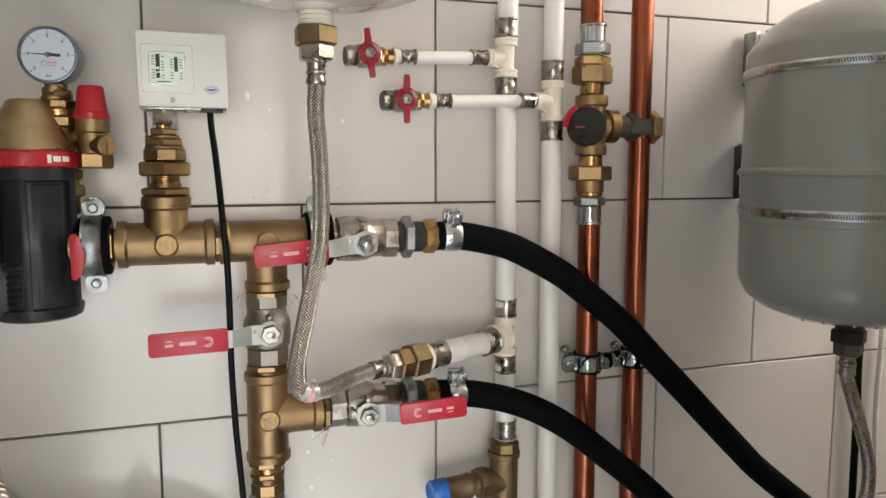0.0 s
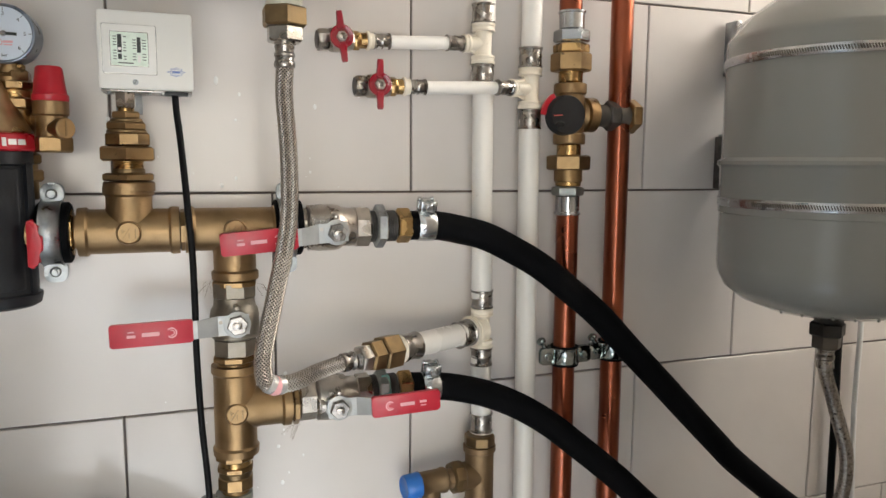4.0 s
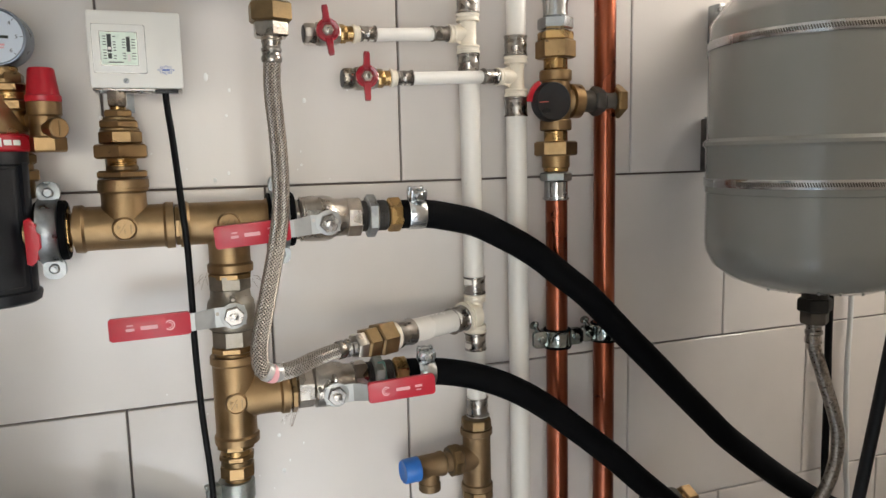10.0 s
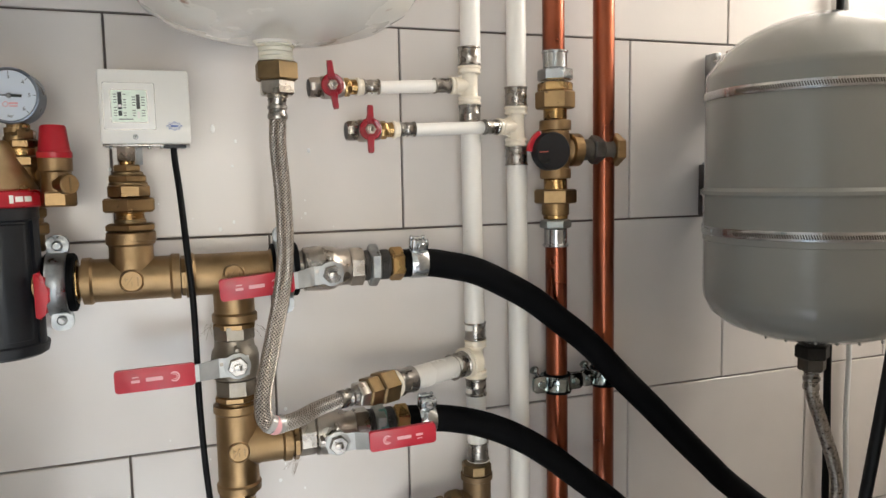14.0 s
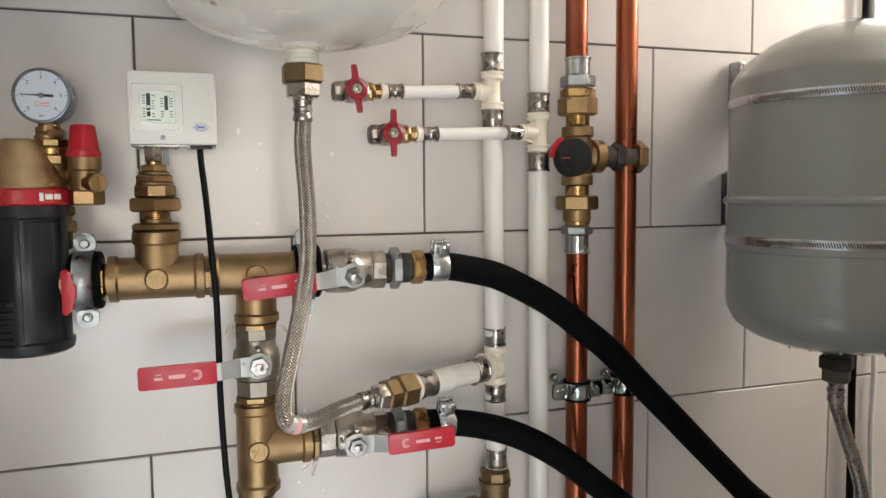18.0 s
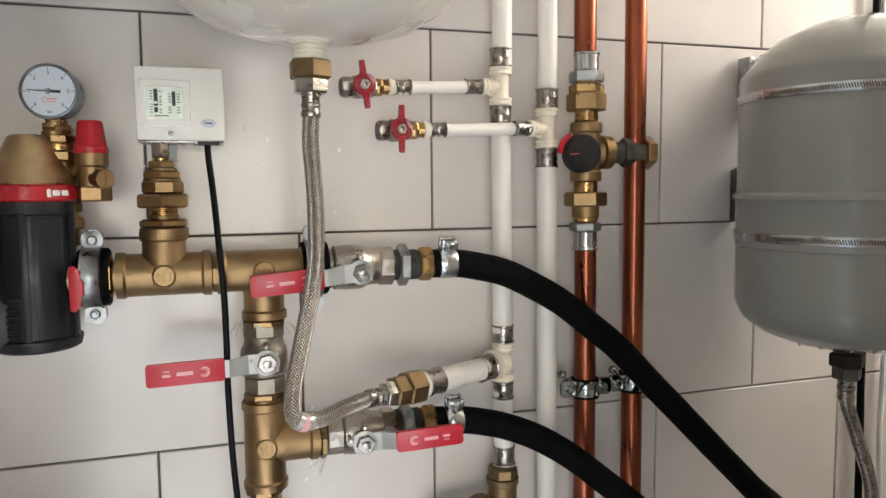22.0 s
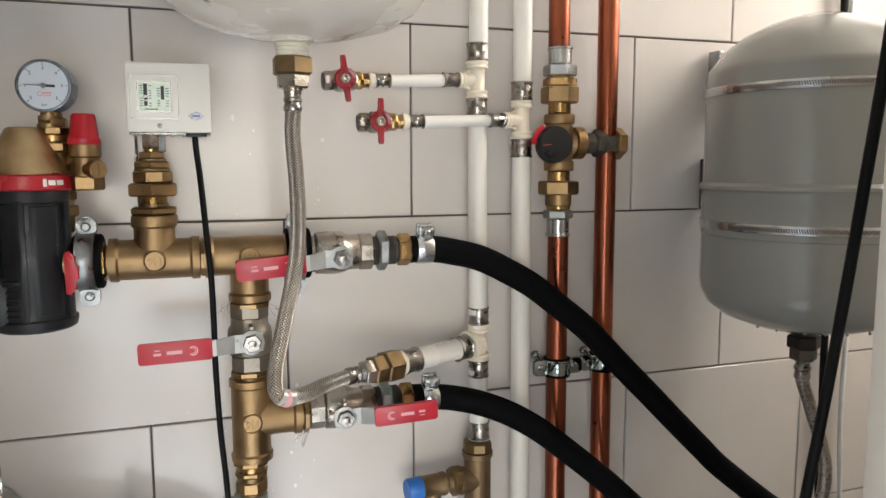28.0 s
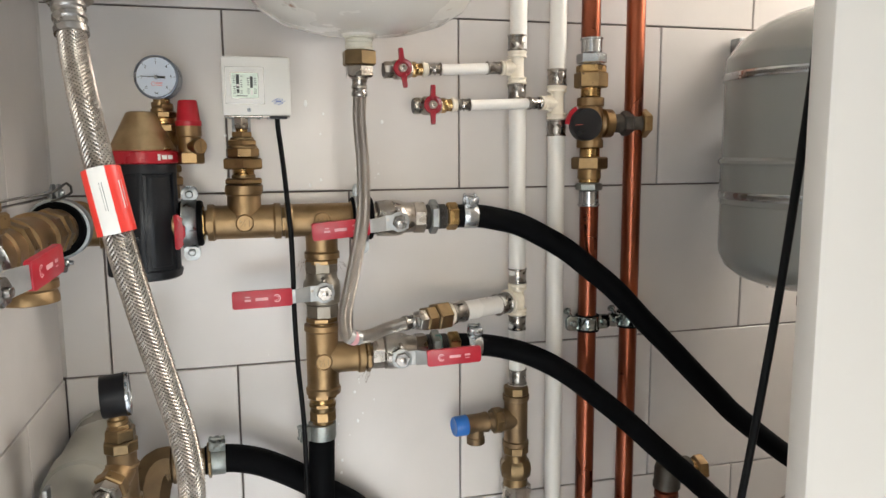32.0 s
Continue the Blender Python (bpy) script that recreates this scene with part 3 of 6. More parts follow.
def hose_clamp(c, d, r, up, name="hose_clamp", dull=False, label="bright zinc-plated bolt hose clamp", wide=0.024):
    """A band round a hose with two lugs and a bolt on the side of up."""
    ma = DULLZINC if dull else CRUMPLE
    th = thing(name, c, label, "hose clamp", "hose clamps")
    c, d, up = Vector(c), Vector(d).normalized(), Vector(up)
    up = (up - d * up.dot(d)).normalized()
    side = d.cross(up)
    m = at(c, d)
    bm = B()
    lathe(bm, [(-wide / 2, r - 0.001), (-wide / 2, r + 0.0012), (-wide / 2 + 0.002, r + 0.002), (wide / 2 - 0.002, r + 0.002), (wide / 2, r + 0.0012), (wide / 2, r - 0.001)], m, 40)
    part("band", bm, ma, th)
    lm = Matrix.Translation(c + up * (r + 0.008)) @ Matrix(((*d, 0), (*up, 0), (*side, 0), (0, 0, 0, 1))).transposed()
    for s in (-0.0065, 0.0065):
        bm = B()
        block(bm, (wide, 0.0165, 0.0068), lm @ Matrix.Translation((0, 0.0005, s)) @ pose(0, 0, 0, 9 * (1 if s > 0 else -1)), 0.0026, 3)
        part("lug", bm, ma, th)
        for e in (-0.36, 0.36):
            bm = B()
            block(bm, (wide * 0.22, 0.006, 0.0075), lm @ Matrix.Translation((wide * e, 0.0075, s)), 0.002)
            part("lug_fold", bm, ma, th)
    bm = B()
    lathe(bm, [(-0.016, 0.0035), (0.014, 0.0035)], lm @ pose(0, 0.002, 0), 12)
    part("bolt", bm, ma, th)
    bm = B()
    lathe(bm, [(0.0095, 0.0062), (0.0125, 0.0062), (0.0145, 0.0045), (0.0148, 0.0)], lm @ pose(0, 0.002, 0), 20)
    part("bolt_head", bm, ma, th)
    bm = B()
    hexa(bm, -0.0145, -0.0085, 0.010, lm @ pose(0, 0.002, 0))
    part("bolt_nut", bm, ma, th)
    return th


def rubber_hose(pts, r, label):
    bm = B()
    tube(bm, pts, r, 28, 0.008)
    return solid("rubber_hose", bm, RUBBER, label, "hose", "black rubber hoses")


rubber_hose([(0.328, YM, 1.573), (0.365, YM, 1.572), (0.394, 0.912, 1.567), (0.437, 0.91, 1.556), (0.48, 0.907, 1.535), (0.524, 0.904, 1.509), (0.57, 0.901, 1.473), (0.617, 0.898, 1.434), (0.671, 0.894, 1.378), (0.727, 0.891, 1.322), (0.782, 0.888, 1.266), (0.835, 0.885, 1.213), (0.862, 0.882, 1.186), (0.924, 0.878, 1.135), (0.990, 0.874, 1.085), (1.058, 0.872, 1.040), (1.128, 0.870, 1.002), (1.2, 0.868, 0.967), (1.32, 0.86, 0.920), (1.5, 0.86, 0.855)], 0.0196, "thick black rubber hose sweeping down past the copper pipes")
rubber_hose([(0.328, YM - 0.004, 1.352), (0.358, YM - 0.005, 1.350), (0.393, 0.905, 1.345), (0.435, 0.900, 1.334), (0.482, 0.893, 1.314), (0.530, 0.885, 1.284), (0.585, 0.876, 1.239), (0.635, 0.867, 1.196), (0.685, 0.857, 1.148), (0.742, 0.847, 1.096), (0.803, 0.836, 1.038), (0.881, 0.822, 0.962), (0.97, 0.81, 0.877), (1.1, 0.80, 0.762)], 0.0190, "thick black rubber hose sweeping down from the lower valve")
rubber_hose([(0.094, YM, 1.228), (0.092, YM, 1.190), (0.090, YM, 1.100), (0.090, YM, 0.95), (0.09, YM, 0.7), (0.09, YM, 0.30)], 0.0215, "thick black rubber hose hanging straight down")
rubber_hose([(-0.095, 0.926, 1.185), (-0.055, 0.928, 1.184), (-0.008, 0.934, 1.169), (0.045, 0.946, 1.136), (0.100, 0.956, 1.094), (0.16, 0.96, 1.048), (0.23, 0.955, 0.97), (0.3, 0.95, 0.86)], 0.0225, "black rubber hose curving down behind another hose")
hose_clamp((0.350, YM, 1.573), X, 0.0196, (0.0, -0.35, 1))
hose_clamp((0.356, YM - 0.005, 1.350), X, 0.0190, (0.05, -0.3, 1))
hose_clamp((0.0935, YM, 1.222), -Z, 0.0215, (-1, -0.25, 0), dull=True, label="weathered zinc hose clamp with white corrosion", wide=0.026)
hose_clamp((-0.076, 0.927, 1.185), (1, 0.04, -0.02), 0.0225, (0, -0.35, 1), dull=True, label="weathered zinc bolt hose clamp", wide=0.026)
nipple((CX - 0.003, YM, 1.292), -Z, [("cyl", -0.006, 0.006, 0.050, BRASS), ("oct", 0.004, 0.013, 0.046, BRASS), ("cyl", 0.012, 0.022, 0.040, BRIGHT), ("oct", 0.020, 0.028, 0.043, BRASS), ("cyl", 0.027, 0.036, 0.041, DARKBRASS), ("oct", 0.034, 0.052, 0.042, BRASS), ("cyl", 0.050, 0.080, 0.034, BRASS)], "hose_tail", "stacked brass reducers and hose tail")

# ---- stack above the first tee, switch box ----
nipple((-0.015, YM, 1.624), Z, [("cyl", -0.004, 0.008, 0.057, CAST), ("hex", 0.009, 0.018, 0.054, BRASS), ("cyl", 0.017, 0.024, 0.036, DARKBRASS), ("thr", 0.023, 0.033, 0.034, BRIGHT), ("hex", 0.032, 0.049, 0.057, BRASS), ("oct", 0.049, 0.065, 0.047, BRASS), ("cyl", 0.064, 0.068, 0.044, DARKBRASS), ("hex", 0.067, 0.077, 0.041, BRASS), ("cyl", 0.076, 0.081, 0.035, DARKBRASS), ("hex", 0.080, 0.089, 0.029, BRASS), ("cyl", 0.088, 0.094, 0.018, BRIGHT), ("hex", 0.093, 0.118, 0.020, NICKEL)], "union_stack", "stacked brass unions and reducers below the switch box")

box = thing("pressure_switch", (0.010, 0.93, 1.737), "ivory plastic pressure switch box with scale window", "pressure switch")
cx, cz, yf = 0.0095, 1.781, 0.897
bm = B()
plate(bm, round_rect(0.101, 0.087, 0.0035, 3), 0.052, facing((cx, yf + 0.052, cz)), 0.0016)
part("housing", bm, BOXPL, box)
# slightly larger grey plate draws the shadow line round the bezel
bm = B()
m = facing((-0.0075, yf - 0.0002, 1.7815))
plate(bm, round_rect(0.0572, 0.0552, 0.002), 0.0006, m, 0)
part("bezel_shadow_line", bm, STEEL, box)
bm = B()
plate(bm, round_rect(0.056, 0.054, 0.002), 0.0028, m, 0.0009)
bz = part("window_bezel", bm, BEZEL, box)
bm = B()
plate(bm, round_rect(0.0405, 0.0385, 0.001), 0.0004, m @ pose(0, 0.0, 0.0026), 0)
part("window_edge", bm, STEEL, bz)
bm = B()
plate(bm, round_rect(0.039, 0.037, 0.001), 0.0006, m @ pose(0, 0.0, 0.0026), 0)
part("scale_plate", bm, LCD, bz, "greenish printed scale plate")
m2 = m @ pose(0, 0, 0.0033)
for x, y, w, h, ma in ((-0.010, 0.006, 0.0045, 0.020, INK), (0.010, 0.005, 0.0040, 0.017, INK), (-0.010, -0.0085, 0.004, 0.006, INK), (0.010, -0.0105, 0.003, 0.008, BEZEL), (-0.010, 0.0, 0.0035, 0.003, BEZEL)):
    bm = B()
    plate(bm, [(x + a, y + b) for a, b in round_rect(w, h, 0.0004, 1)], 0.0003, m2 @ pose(0, 0, 0.0001 if ma is INK else 0.0005), 0)
    part("scale_bar", bm, ma, bz)
bm = B()
for k in range(9):
    for x0, w in ((-0.0168, 0.0035), (-0.0062, 0.003), (0.0035, 0.0035), (0.0135, 0.004)):
        if (k * 7 + int(x0 * 1e4)) % 5:
            plate(bm, [(x0 + a, 0.013 - 0.0031 * k + b) for a, b in ((0, 0), (w, 0), (w, 0.0009), (0, 0.0009))], 0.0002, m2, 0)
part("scale_figures", bm, INK, bz, "fine illegible scale figures")
bm = B()
plate(bm, [(-0.004 + a, -0.0155 + b) for a, b in round_rect(0.016, 0.0012, 0.0003, 1)], 0.0002, m2, 0)
part("scale_caption", bm, INK, bz)
bm = B()
lathe(bm, [(0, 0.0032), (0.0012, 0.003), (0.0016, 0.002), (0.0016, 0)], facing((-0.0025, yf, 1.7455)), 20)
sc = part("screw", bm, ZINC, box)
# no cut in the head: a black bar paints the slot's shade
bm = B()
block(bm, (0.0042, 0.0007, 0.0006), facing((-0.0025, yf - 0.0015, 1.7455)) @ pose(0, 0, 0, 0, 0, 60), 0)
part("screw_slot_shade", bm, INK, sc)
m = facing((0.0415, yf - 0.0001, 1.7585))
star = [((0.0088 if i % 2 == 0 else 0.0066) * math.cos(math.pi * i / 8) * (1.15 if i in (0, 8) else 1), (0.0056 if i % 2 == 0 else 0.0042) * math.sin(math.pi * i / 8)) for i in range(16)]
bm = B()
for (a, b), (c, d) in zip(star, star[1:] + star[:1]):
    for k in (1.0, 0.74):
        bm.faces.new([bm.verts.new(m @ Vector(p)) for p in ((a * k, b * k, 0.0003), (c * k, d * k, 0.0003), (c * k * 0.9, d * k * 0.9, 0.0003), (a * k * 0.9, b * k * 0.9, 0.0003))])
plate(bm, round_rect(0.0085, 0.0024, 0.0003, 1), 0.0003, m, 0)
part("maker_mark", bm, BLUEINK, box, "small blue maker's mark as a star")
bm = B()
block(bm, (0.098, 0.046, 0.003), Matrix.Translation((cx, yf + 0.027, 1.7362)), 0.0008)
part("base_plate", bm, STEEL, box)
for x in (-0.031, 0.012, 0.026):
    bm = B()
    lathe(bm, [(0, 0.0022), (0.003, 0.0022), (0.0035, 0.0015)], at((x, yf + 0.006, 1.735), -Z), 12)
    part("base_screw", bm, ZINC, box)
bm = B()
block(bm, (0.026, 0.02, 0.004), Matrix.Translation((0.041, yf + 0.013, 1.7345)), 0.001)
part("cable_entry", bm, BLACKPL, box)
bm = B()
block(bm, (0.010, 0.012, 0.13), Matrix.Translation((-0.026, WALL - 0.012, 1.69)), 0.001)
block(bm, (0.03, 0.002, 0.05), Matrix.Translation((-0.016, WALL - 0.005, 1.74)), 0.0005)
part("mounting_strip", bm, ZINC, box)
bm = B()
tube(bm, [(0.039, 0.910, 1.735), (0.040, 0.908, 1.715), (0.043, 0.897, 1.684), (0.046, 0.882, 1.644), (0.049, 0.870, 1.597), (0.052, 0.868, 1.550), (0.053, 0.869, 1.488), (0.053, 0.870, 1.432), (0.056, 0.872, 1.346), (0.062, 0.874, 1.256), (0.064, 0.88, 1.15), (0.066, 0.89, 1.0), (0.07, 0.9, 0.6)], 0.0039, 14)
solid("switch_cable", bm, CABLE, "thin black cable hanging from the switch box", "cable")

# ---- air and dirt separator, gauge, safety valve ----
SX, SY = -0.158, 0.905
sep = thing("air_separator", (SX, SY, 1.49), "air separator with black ribbed shell, red band and brass cone", "air separator")
bm = B()
lathe(bm, [(0.010, 0.036), (0, 0.0415), (0.003, 0.0465), (0.011, 0.0485), (0.014, 0.0482), (0.016, 0.0445), (0.156, 0.0425), (0.158, 0.0465), (0.172, 0.0462), (0.176, 0.0455)], at((SX, SY, 1.494)), 48)
shell = part("shell", bm, BLACKPL, sep)


def arc_block(a0, a1, z0, z1, r0, r1):
    """A curved bar round the separator's axis, with softened edges."""
    b = B()
    k = max(2, int((a1 - a0) / 5))
    rows = []
    for i in range(k + 1):
        a = radians(a0 + (a1 - a0) * i / k)
        e = 0.0012 if i in (0, k) else 0.0
        u = Vector((math.cos(a), math.sin(a), 0))
        rows.append([Vector((SX, SY, zz)) + u * rr for zz, rr in ((z0, r0), (z0, r1 - 0.0015), (z0 + 0.0015, r1 - e), (z1 - 0.0015, r1 - e), (z1, r1 - 0.0015), (z1, r0))])
    rings(b, rows)
    return b


bm = B()
block(bm, (0.034, 0.036, 0.062), Matrix.Translation((SX - 0.036, SY - 0.022, 1.533)), 0.005)
part("side_box", bm, BLACKPL, shell)
for a0, a1 in ((-97, -86), (-26, -8), (-172, -150), (-132, -123)):
    part("rib", arc_block(a0, a1, 1.508, 1.654, 0.041, 0.0482), BLACKPL, shell)
part("ledge", arc_block(-150, -97, 1.553, 1.560, 0.041, 0.0478), BLACKPL, shell)
part("grip_panel", arc_block(-80, -32, 1.514, 1.648, 0.041, 0.0450), BLACKPL, shell)
for k in range(5):
    part("grille_bar", arc_block(-121, -99, 1.514 + 0.0075 * k, 1.5175 + 0.0075 * k, 0.041, 0.0468), BLACKPL, shell)
bm = B()
lathe(bm, [(0, 0.0485), (0.002, 0.0510), (0.017, 0.0500), (0.019, 0.0475)], at((SX, SY, 1.666)), 48)
band = part("band", bm, REDPL, sep, "red plastic band with white lettering bar")
for k, (a0, a1, h) in enumerate(((-60, -55, 0.009), (-53, -43, 0.006), (-41, -30, 0.006))):
    bm = B()
    lo, hi = [], []
    for i in range(6):
        a = radians(a0 + (a1 - a0) * i / 5)
        lo.append(bm.verts.new((SX + 0.0513 * math.cos(a), SY + 0.0513 * math.sin(a), 1.6755 - h / 2)))
        hi.append(bm.verts.new((SX + 0.0508 * math.cos(a), SY + 0.0508 * math.sin(a), 1.6755 + h / 2)))
    for i in range(5):
        bm.faces.new((lo[i], lo[i + 1], hi[i + 1], hi[i]))
    part("lettering_bar", bm, LABELWHITE, band)
bm = B()
lathe(bm, [(0, 0.046), (0.003, 0.0475), (0.006, 0.046), (0.050, 0.0235), (0.056, 0.0205), (0.058, 0.017)], at((SX, SY, 1.684)), 48)
part("cone", bm, SAND, sep, "cast brass cone top")
bm = B()
lathe(bm, [(0.0, 0.024), (0.052, 0.024), (0.054, 0.026), (0.066, 0.026)], at((SX, SY, ZH), X), 36)
lathe(bm, [(0.0, 0.026), (0.050, 0.026), (0.054, 0.031), (0.066, 0.031), (0.067, 0.027), (0.095, 0.027)], at((SX, SY, ZH), (-1, -0.22, 0)), 36)
part("port", bm, CAST, sep)
bm = B()
tab = [(-0.011, 0.030), (-0.002, 0.033), (0.004, 0.026), (0.009, 0.024), (0.006, 0.014), (0.013, 0.009), (0.013, -0.009), (0.006, -0.014), (0.009, -0.024), (0.004, -0.026), (-0.002, -0.033), (-0.011, -0.030)]
plate(bm, tab, 0.007, facing((-0.1095, 0.872, 1.566)) @ Matrix.Diagonal((0.62, 0.82, 1, 1)), 0.0012)
part("key", bm, REDPL, sep, "red plastic locking key")


def pipe_clip(c, d, r, name="pipe_clip", label="zinc-plated pipe clip with black rubber lining", ears=True):
    """A two-part clip round a pipe along d: rubber lining, steel band, an ear with a screw above and below, a stud to the wall."""
    th = thing(name, c, label, "pipe clip", "pipe clips")
    c, d = Vector(c), Vector(d).normalized()
    m = at(c, d)
    bm = B()
    lathe(bm, [(-0.016, r), (-0.016, r + 0.0065), (-0.014, r + 0.0085), (0.016, r + 0.0085), (0.018, r + 0.0065), (0.018, r)], m, 40)
    part("lining", bm, RUBBER, th)
    bm = B()
    lathe(bm, [(-0.012, r + 0.007), (-0.0115, r + 0.012), (-0.008, r + 0.010), (0.006, r + 0.010), (0.0095, r + 0.012), (0.010, r + 0.007)], m, 40)
    part("band", bm, ZINC, th)
    ax = d.cross(Y).normalized() if abs(d.y) < 0.7 else Z
    ax = ax if ax.z >= 0 and not (abs(ax.z) < 0.1 and ax.x < 0) else -ax
    for s in (1, -1):
        e = c + ax * s * (r + 0.018)
        u = -Y if abs(d.y) < 0.7 else d
        lm = Matrix.Translation(e) @ Matrix(((*d, 0), (*(ax * s), 0), (*(d.cross(ax * s)), 0), (0, 0, 0, 1))).transposed()
        for off in (-0.0035, 0.0035):
            bm = B()
            plate(bm, [(a, b) for a, b in round_rect(0.024, 0.025, 0.009)], 0.0026, lm @ pose(0, 0, off - 0.0013), 0.0006)
            part("ear", bm, ZINC, th)
        bm = B()
        lathe(bm, [(-0.014, 0.003), (0.008, 0.003)], lm, 12)
        part("screw", bm, ZINC, th)
        for sg in (1, -1):
            bm = B()
            lathe(bm, [(0.0055, 0.0058), (0.0075, 0.0058), (0.0092, 0.0042), (0.0095, 0.0)], lm @ (pose(0, 0, 0) if sg > 0 else pose(0, 0, 0, 180)), 18)
            part("screw_head", bm, ZINC, th)
    bm = B()
    far = Vector((c.x, WALL + 0.004, c.z)) if abs(d.y) < 0.7 else Vector((LEFT - 0.004, c.y, c.z))
    lathe(bm, [(r + 0.006, 0.0075), (r + 0.012, 0.0075), (r + 0.0125, 0.004), ((far - c).length, 0.004)], at(c, far - c), 14)
    part("stud", bm, ZINC, th)
    return th


pipe_clip((-0.096, YM, ZH), X, 0.0265)
pipe_clip((0.166, YM, ZH), X, 0.0265)


def dial_gauge(c, face, up, r, deep, rim, case, name, label, marked):
    """A round gauge: case, rim, dial, pointer with hub, figures."""
    th = thing(name, c, label, "pressure gauge", "pressure gauges")
    c, face = Vector(c), Vector(face).normalized()
    upv = Vector(up)
    upv = (upv - face * upv.dot(face)).normalized()
    side = upv.cross(face)
    m = Matrix.Translation(c) @ Matrix(((*side, 0), (*upv, 0), (*face, 0), (0, 0, 0, 1))).transposed()
    bm = B()
    lathe(bm, [(-deep, r * 0.93), (-deep + 0.002, r * 0.97), (-0.006, r * 0.97), (-0.004, r), (0, r), (0, r * 0.93)], m, 56, True)
    part("case", bm, case, th)
    bm = B()
    lathe(bm, [(-0.003, r * 0.995), (-0.0005, r * 1.01), (0.0022, r * 0.99), (0.0028, r * 0.95), (0.0008, r * 0.89), (-0.003, r * 0.89)], m, 56, False)
    part("rim", bm, rim, th)
    bm = B()
    lathe(bm, [(0.0002, r * 0.90), (0.0004, r * 0.895), (0.0004, 0)], m, 56)
    dial = part("dial", bm, DIAL, th)
    if marked:
        for k in range(0, 25, 4):
            a = radians(225 - 270 * k / 24)
            long = True
            bm = B()
            block(bm, (r * (0.10 if long else 0.05), r * 0.018, 0.0002), m @ pose(0, 0, 0.0006) @ pose(0, 0, 0, 0, 0, math.degrees(a)) @ pose(r * 0.82, 0, 0), 0)
            part("tick", bm, INK, dial)
            if long:
                letters(str(k // 4), r * 0.19, m @ pose(math.cos(a) * r * 0.66, math.sin(a) * r * 0.66, 0.0006), INK, dial, "figure", 0.0001)
        bm = B()
        lathe(bm, [(0.0006, r * 0.1), (0.0007, r * 0.1), (0.0007, r * 0.07), (0.0006, r * 0.07)], m @ pose(-r * 0.14, -r * 0.3, 0), 24, False)
        part("maker_mark", bm, PRINT, dial)
        for x, y, w, h in ((0.12, -0.27, 0.3, 0.07), (0.12, -0.37, 0.26, 0.045)):
            bm = B()
            plate(bm, [(r * (x + a), r * (y + b)) for a, b in ((-w / 2, -h / 2), (w / 2, -h / 2), (w / 2, h / 2), (-w / 2, h / 2))], 0.0002, m @ pose(0, 0, 0.0005), 0)
            part("print_bar", bm, PRINT, dial)
        letters("bar", r * 0.15, m @ pose(0, -r * 0.72, 0.0006), INK, dial, "unit", 0.0001)
        bm = B()
        nm = m @ pose(0, 0, 0.0018) @ pose(0, 0, 0, 0, 0, 177)
        plate(bm, [(-0.42 * r, -0.05 * r), (-0.1 * r, -0.05 * r), (-0.08 * r, -0.025 * r), (0.74 * r, -0.008 * r), (0.74 * r, 0.008 * r), (-0.08 * r, 0.025 * r), (-0.1 * r, 0.05 * r), (-0.42 * r, 0.05 * r)], 0.0006, nm, 0)
        part("pointer", bm, INK, th)
        bm = B()
        lathe(bm, [(0.0015, r * 0.1), (0.0028, r * 0.09), (0.003, 0)], m, 20)
        part("hub", bm, CHROME, th)
    bm = B()
    lathe(bm, [(r * 0.94, 0.0100), (r + 0.003, 0.0100), (r + 0.0035, 0.0130), (r + 0.009, 0.0130), (r + 0.010, 0.0108), (r + 0.013, 0.0108), (r + 0.0135, 0.0145), (r + 0.019, 0.0145)], at(c - face * deep * 0.5, -upv), 20)
    part("neck", bm, BRASS, th)
    return th


GX, GY = -0.131, 0.905
dial_gauge((GX - 0.002, GY, 1.7925), (-0.16, -1, 0.03), Z, 0.0320, 0.028, CASE, CASE, "pressure_gauge", "round pressure gauge with white dial and steel case", True)
nipple((-0.128, 0.921, 1.612), Z, [("cyl", 0.0, 0.070, 0.036, BRASS), ("oct", 0.020, 0.034, 0.046, BRASS), ("oct", 0.040, 0.052, 0.043, DARKBRASS), ("cyl", 0.07, 0.110, 0.038, BRASS), ("oct", 0.100, 0.113, 0.046, BRASS), ("cyl", 0.112, 0.122, 0.036, BRIGHT), ("oct", 0.121, 0.132, 0.037, BRASS), ("hex", 0.131, 0.143, 0.030, BRASS), ("cyl", 0.142, 0.150, 0.022, BRIGHT)], "gauge_riser", "stacked brass riser below the pressure gauge")
sv = thing("safety_valve", (-0.0915, 0.905, 1.665), "brass safety valve with red cap", "safety valve")
m = at((-0.0915, 0.905, 1.665))
bm = B()
hexa(bm, 0.0, 0.018, 0.036, m)
part("outlet_hexagon", bm, BRASS, sv)
bm = B()
lathe(bm, [(0.016, 0.0165), (0.040, 0.0165), (0.042, 0.0185), (0.056, 0.0185), (0.058, 0.0165)], m)
lathe(bm, [(0, 0.010), (0.036, 0.010), (0.038, 0.013), (0.046, 0.013)], at((-0.0915, 0.905, 1.702), (-0.8, 0.6, 0)), 24)
part("body", bm, CAST, sv)
bm = B()
lathe(bm, [(0.0565, 0.0186), (0.0577, 0.0191), (0.063, 0.0191), (0.0645, 0.0176), (0.066, 0.0171), (0.0925, 0.0138), (0.0945, 0.0120), (0.0945, 0.0)], m, 28)
cap = part("cap", bm, REDPL, sv, "red plastic cap")
bm = B()
block(bm, (0.003, 0.005, 0.006), m @ pose(0, 0, 0.0605, 0, 0, -88) @ pose(0.0173, 0, 0), 0.0008)
part("cap_notch", bm, REDPL, cap)
bm = B()
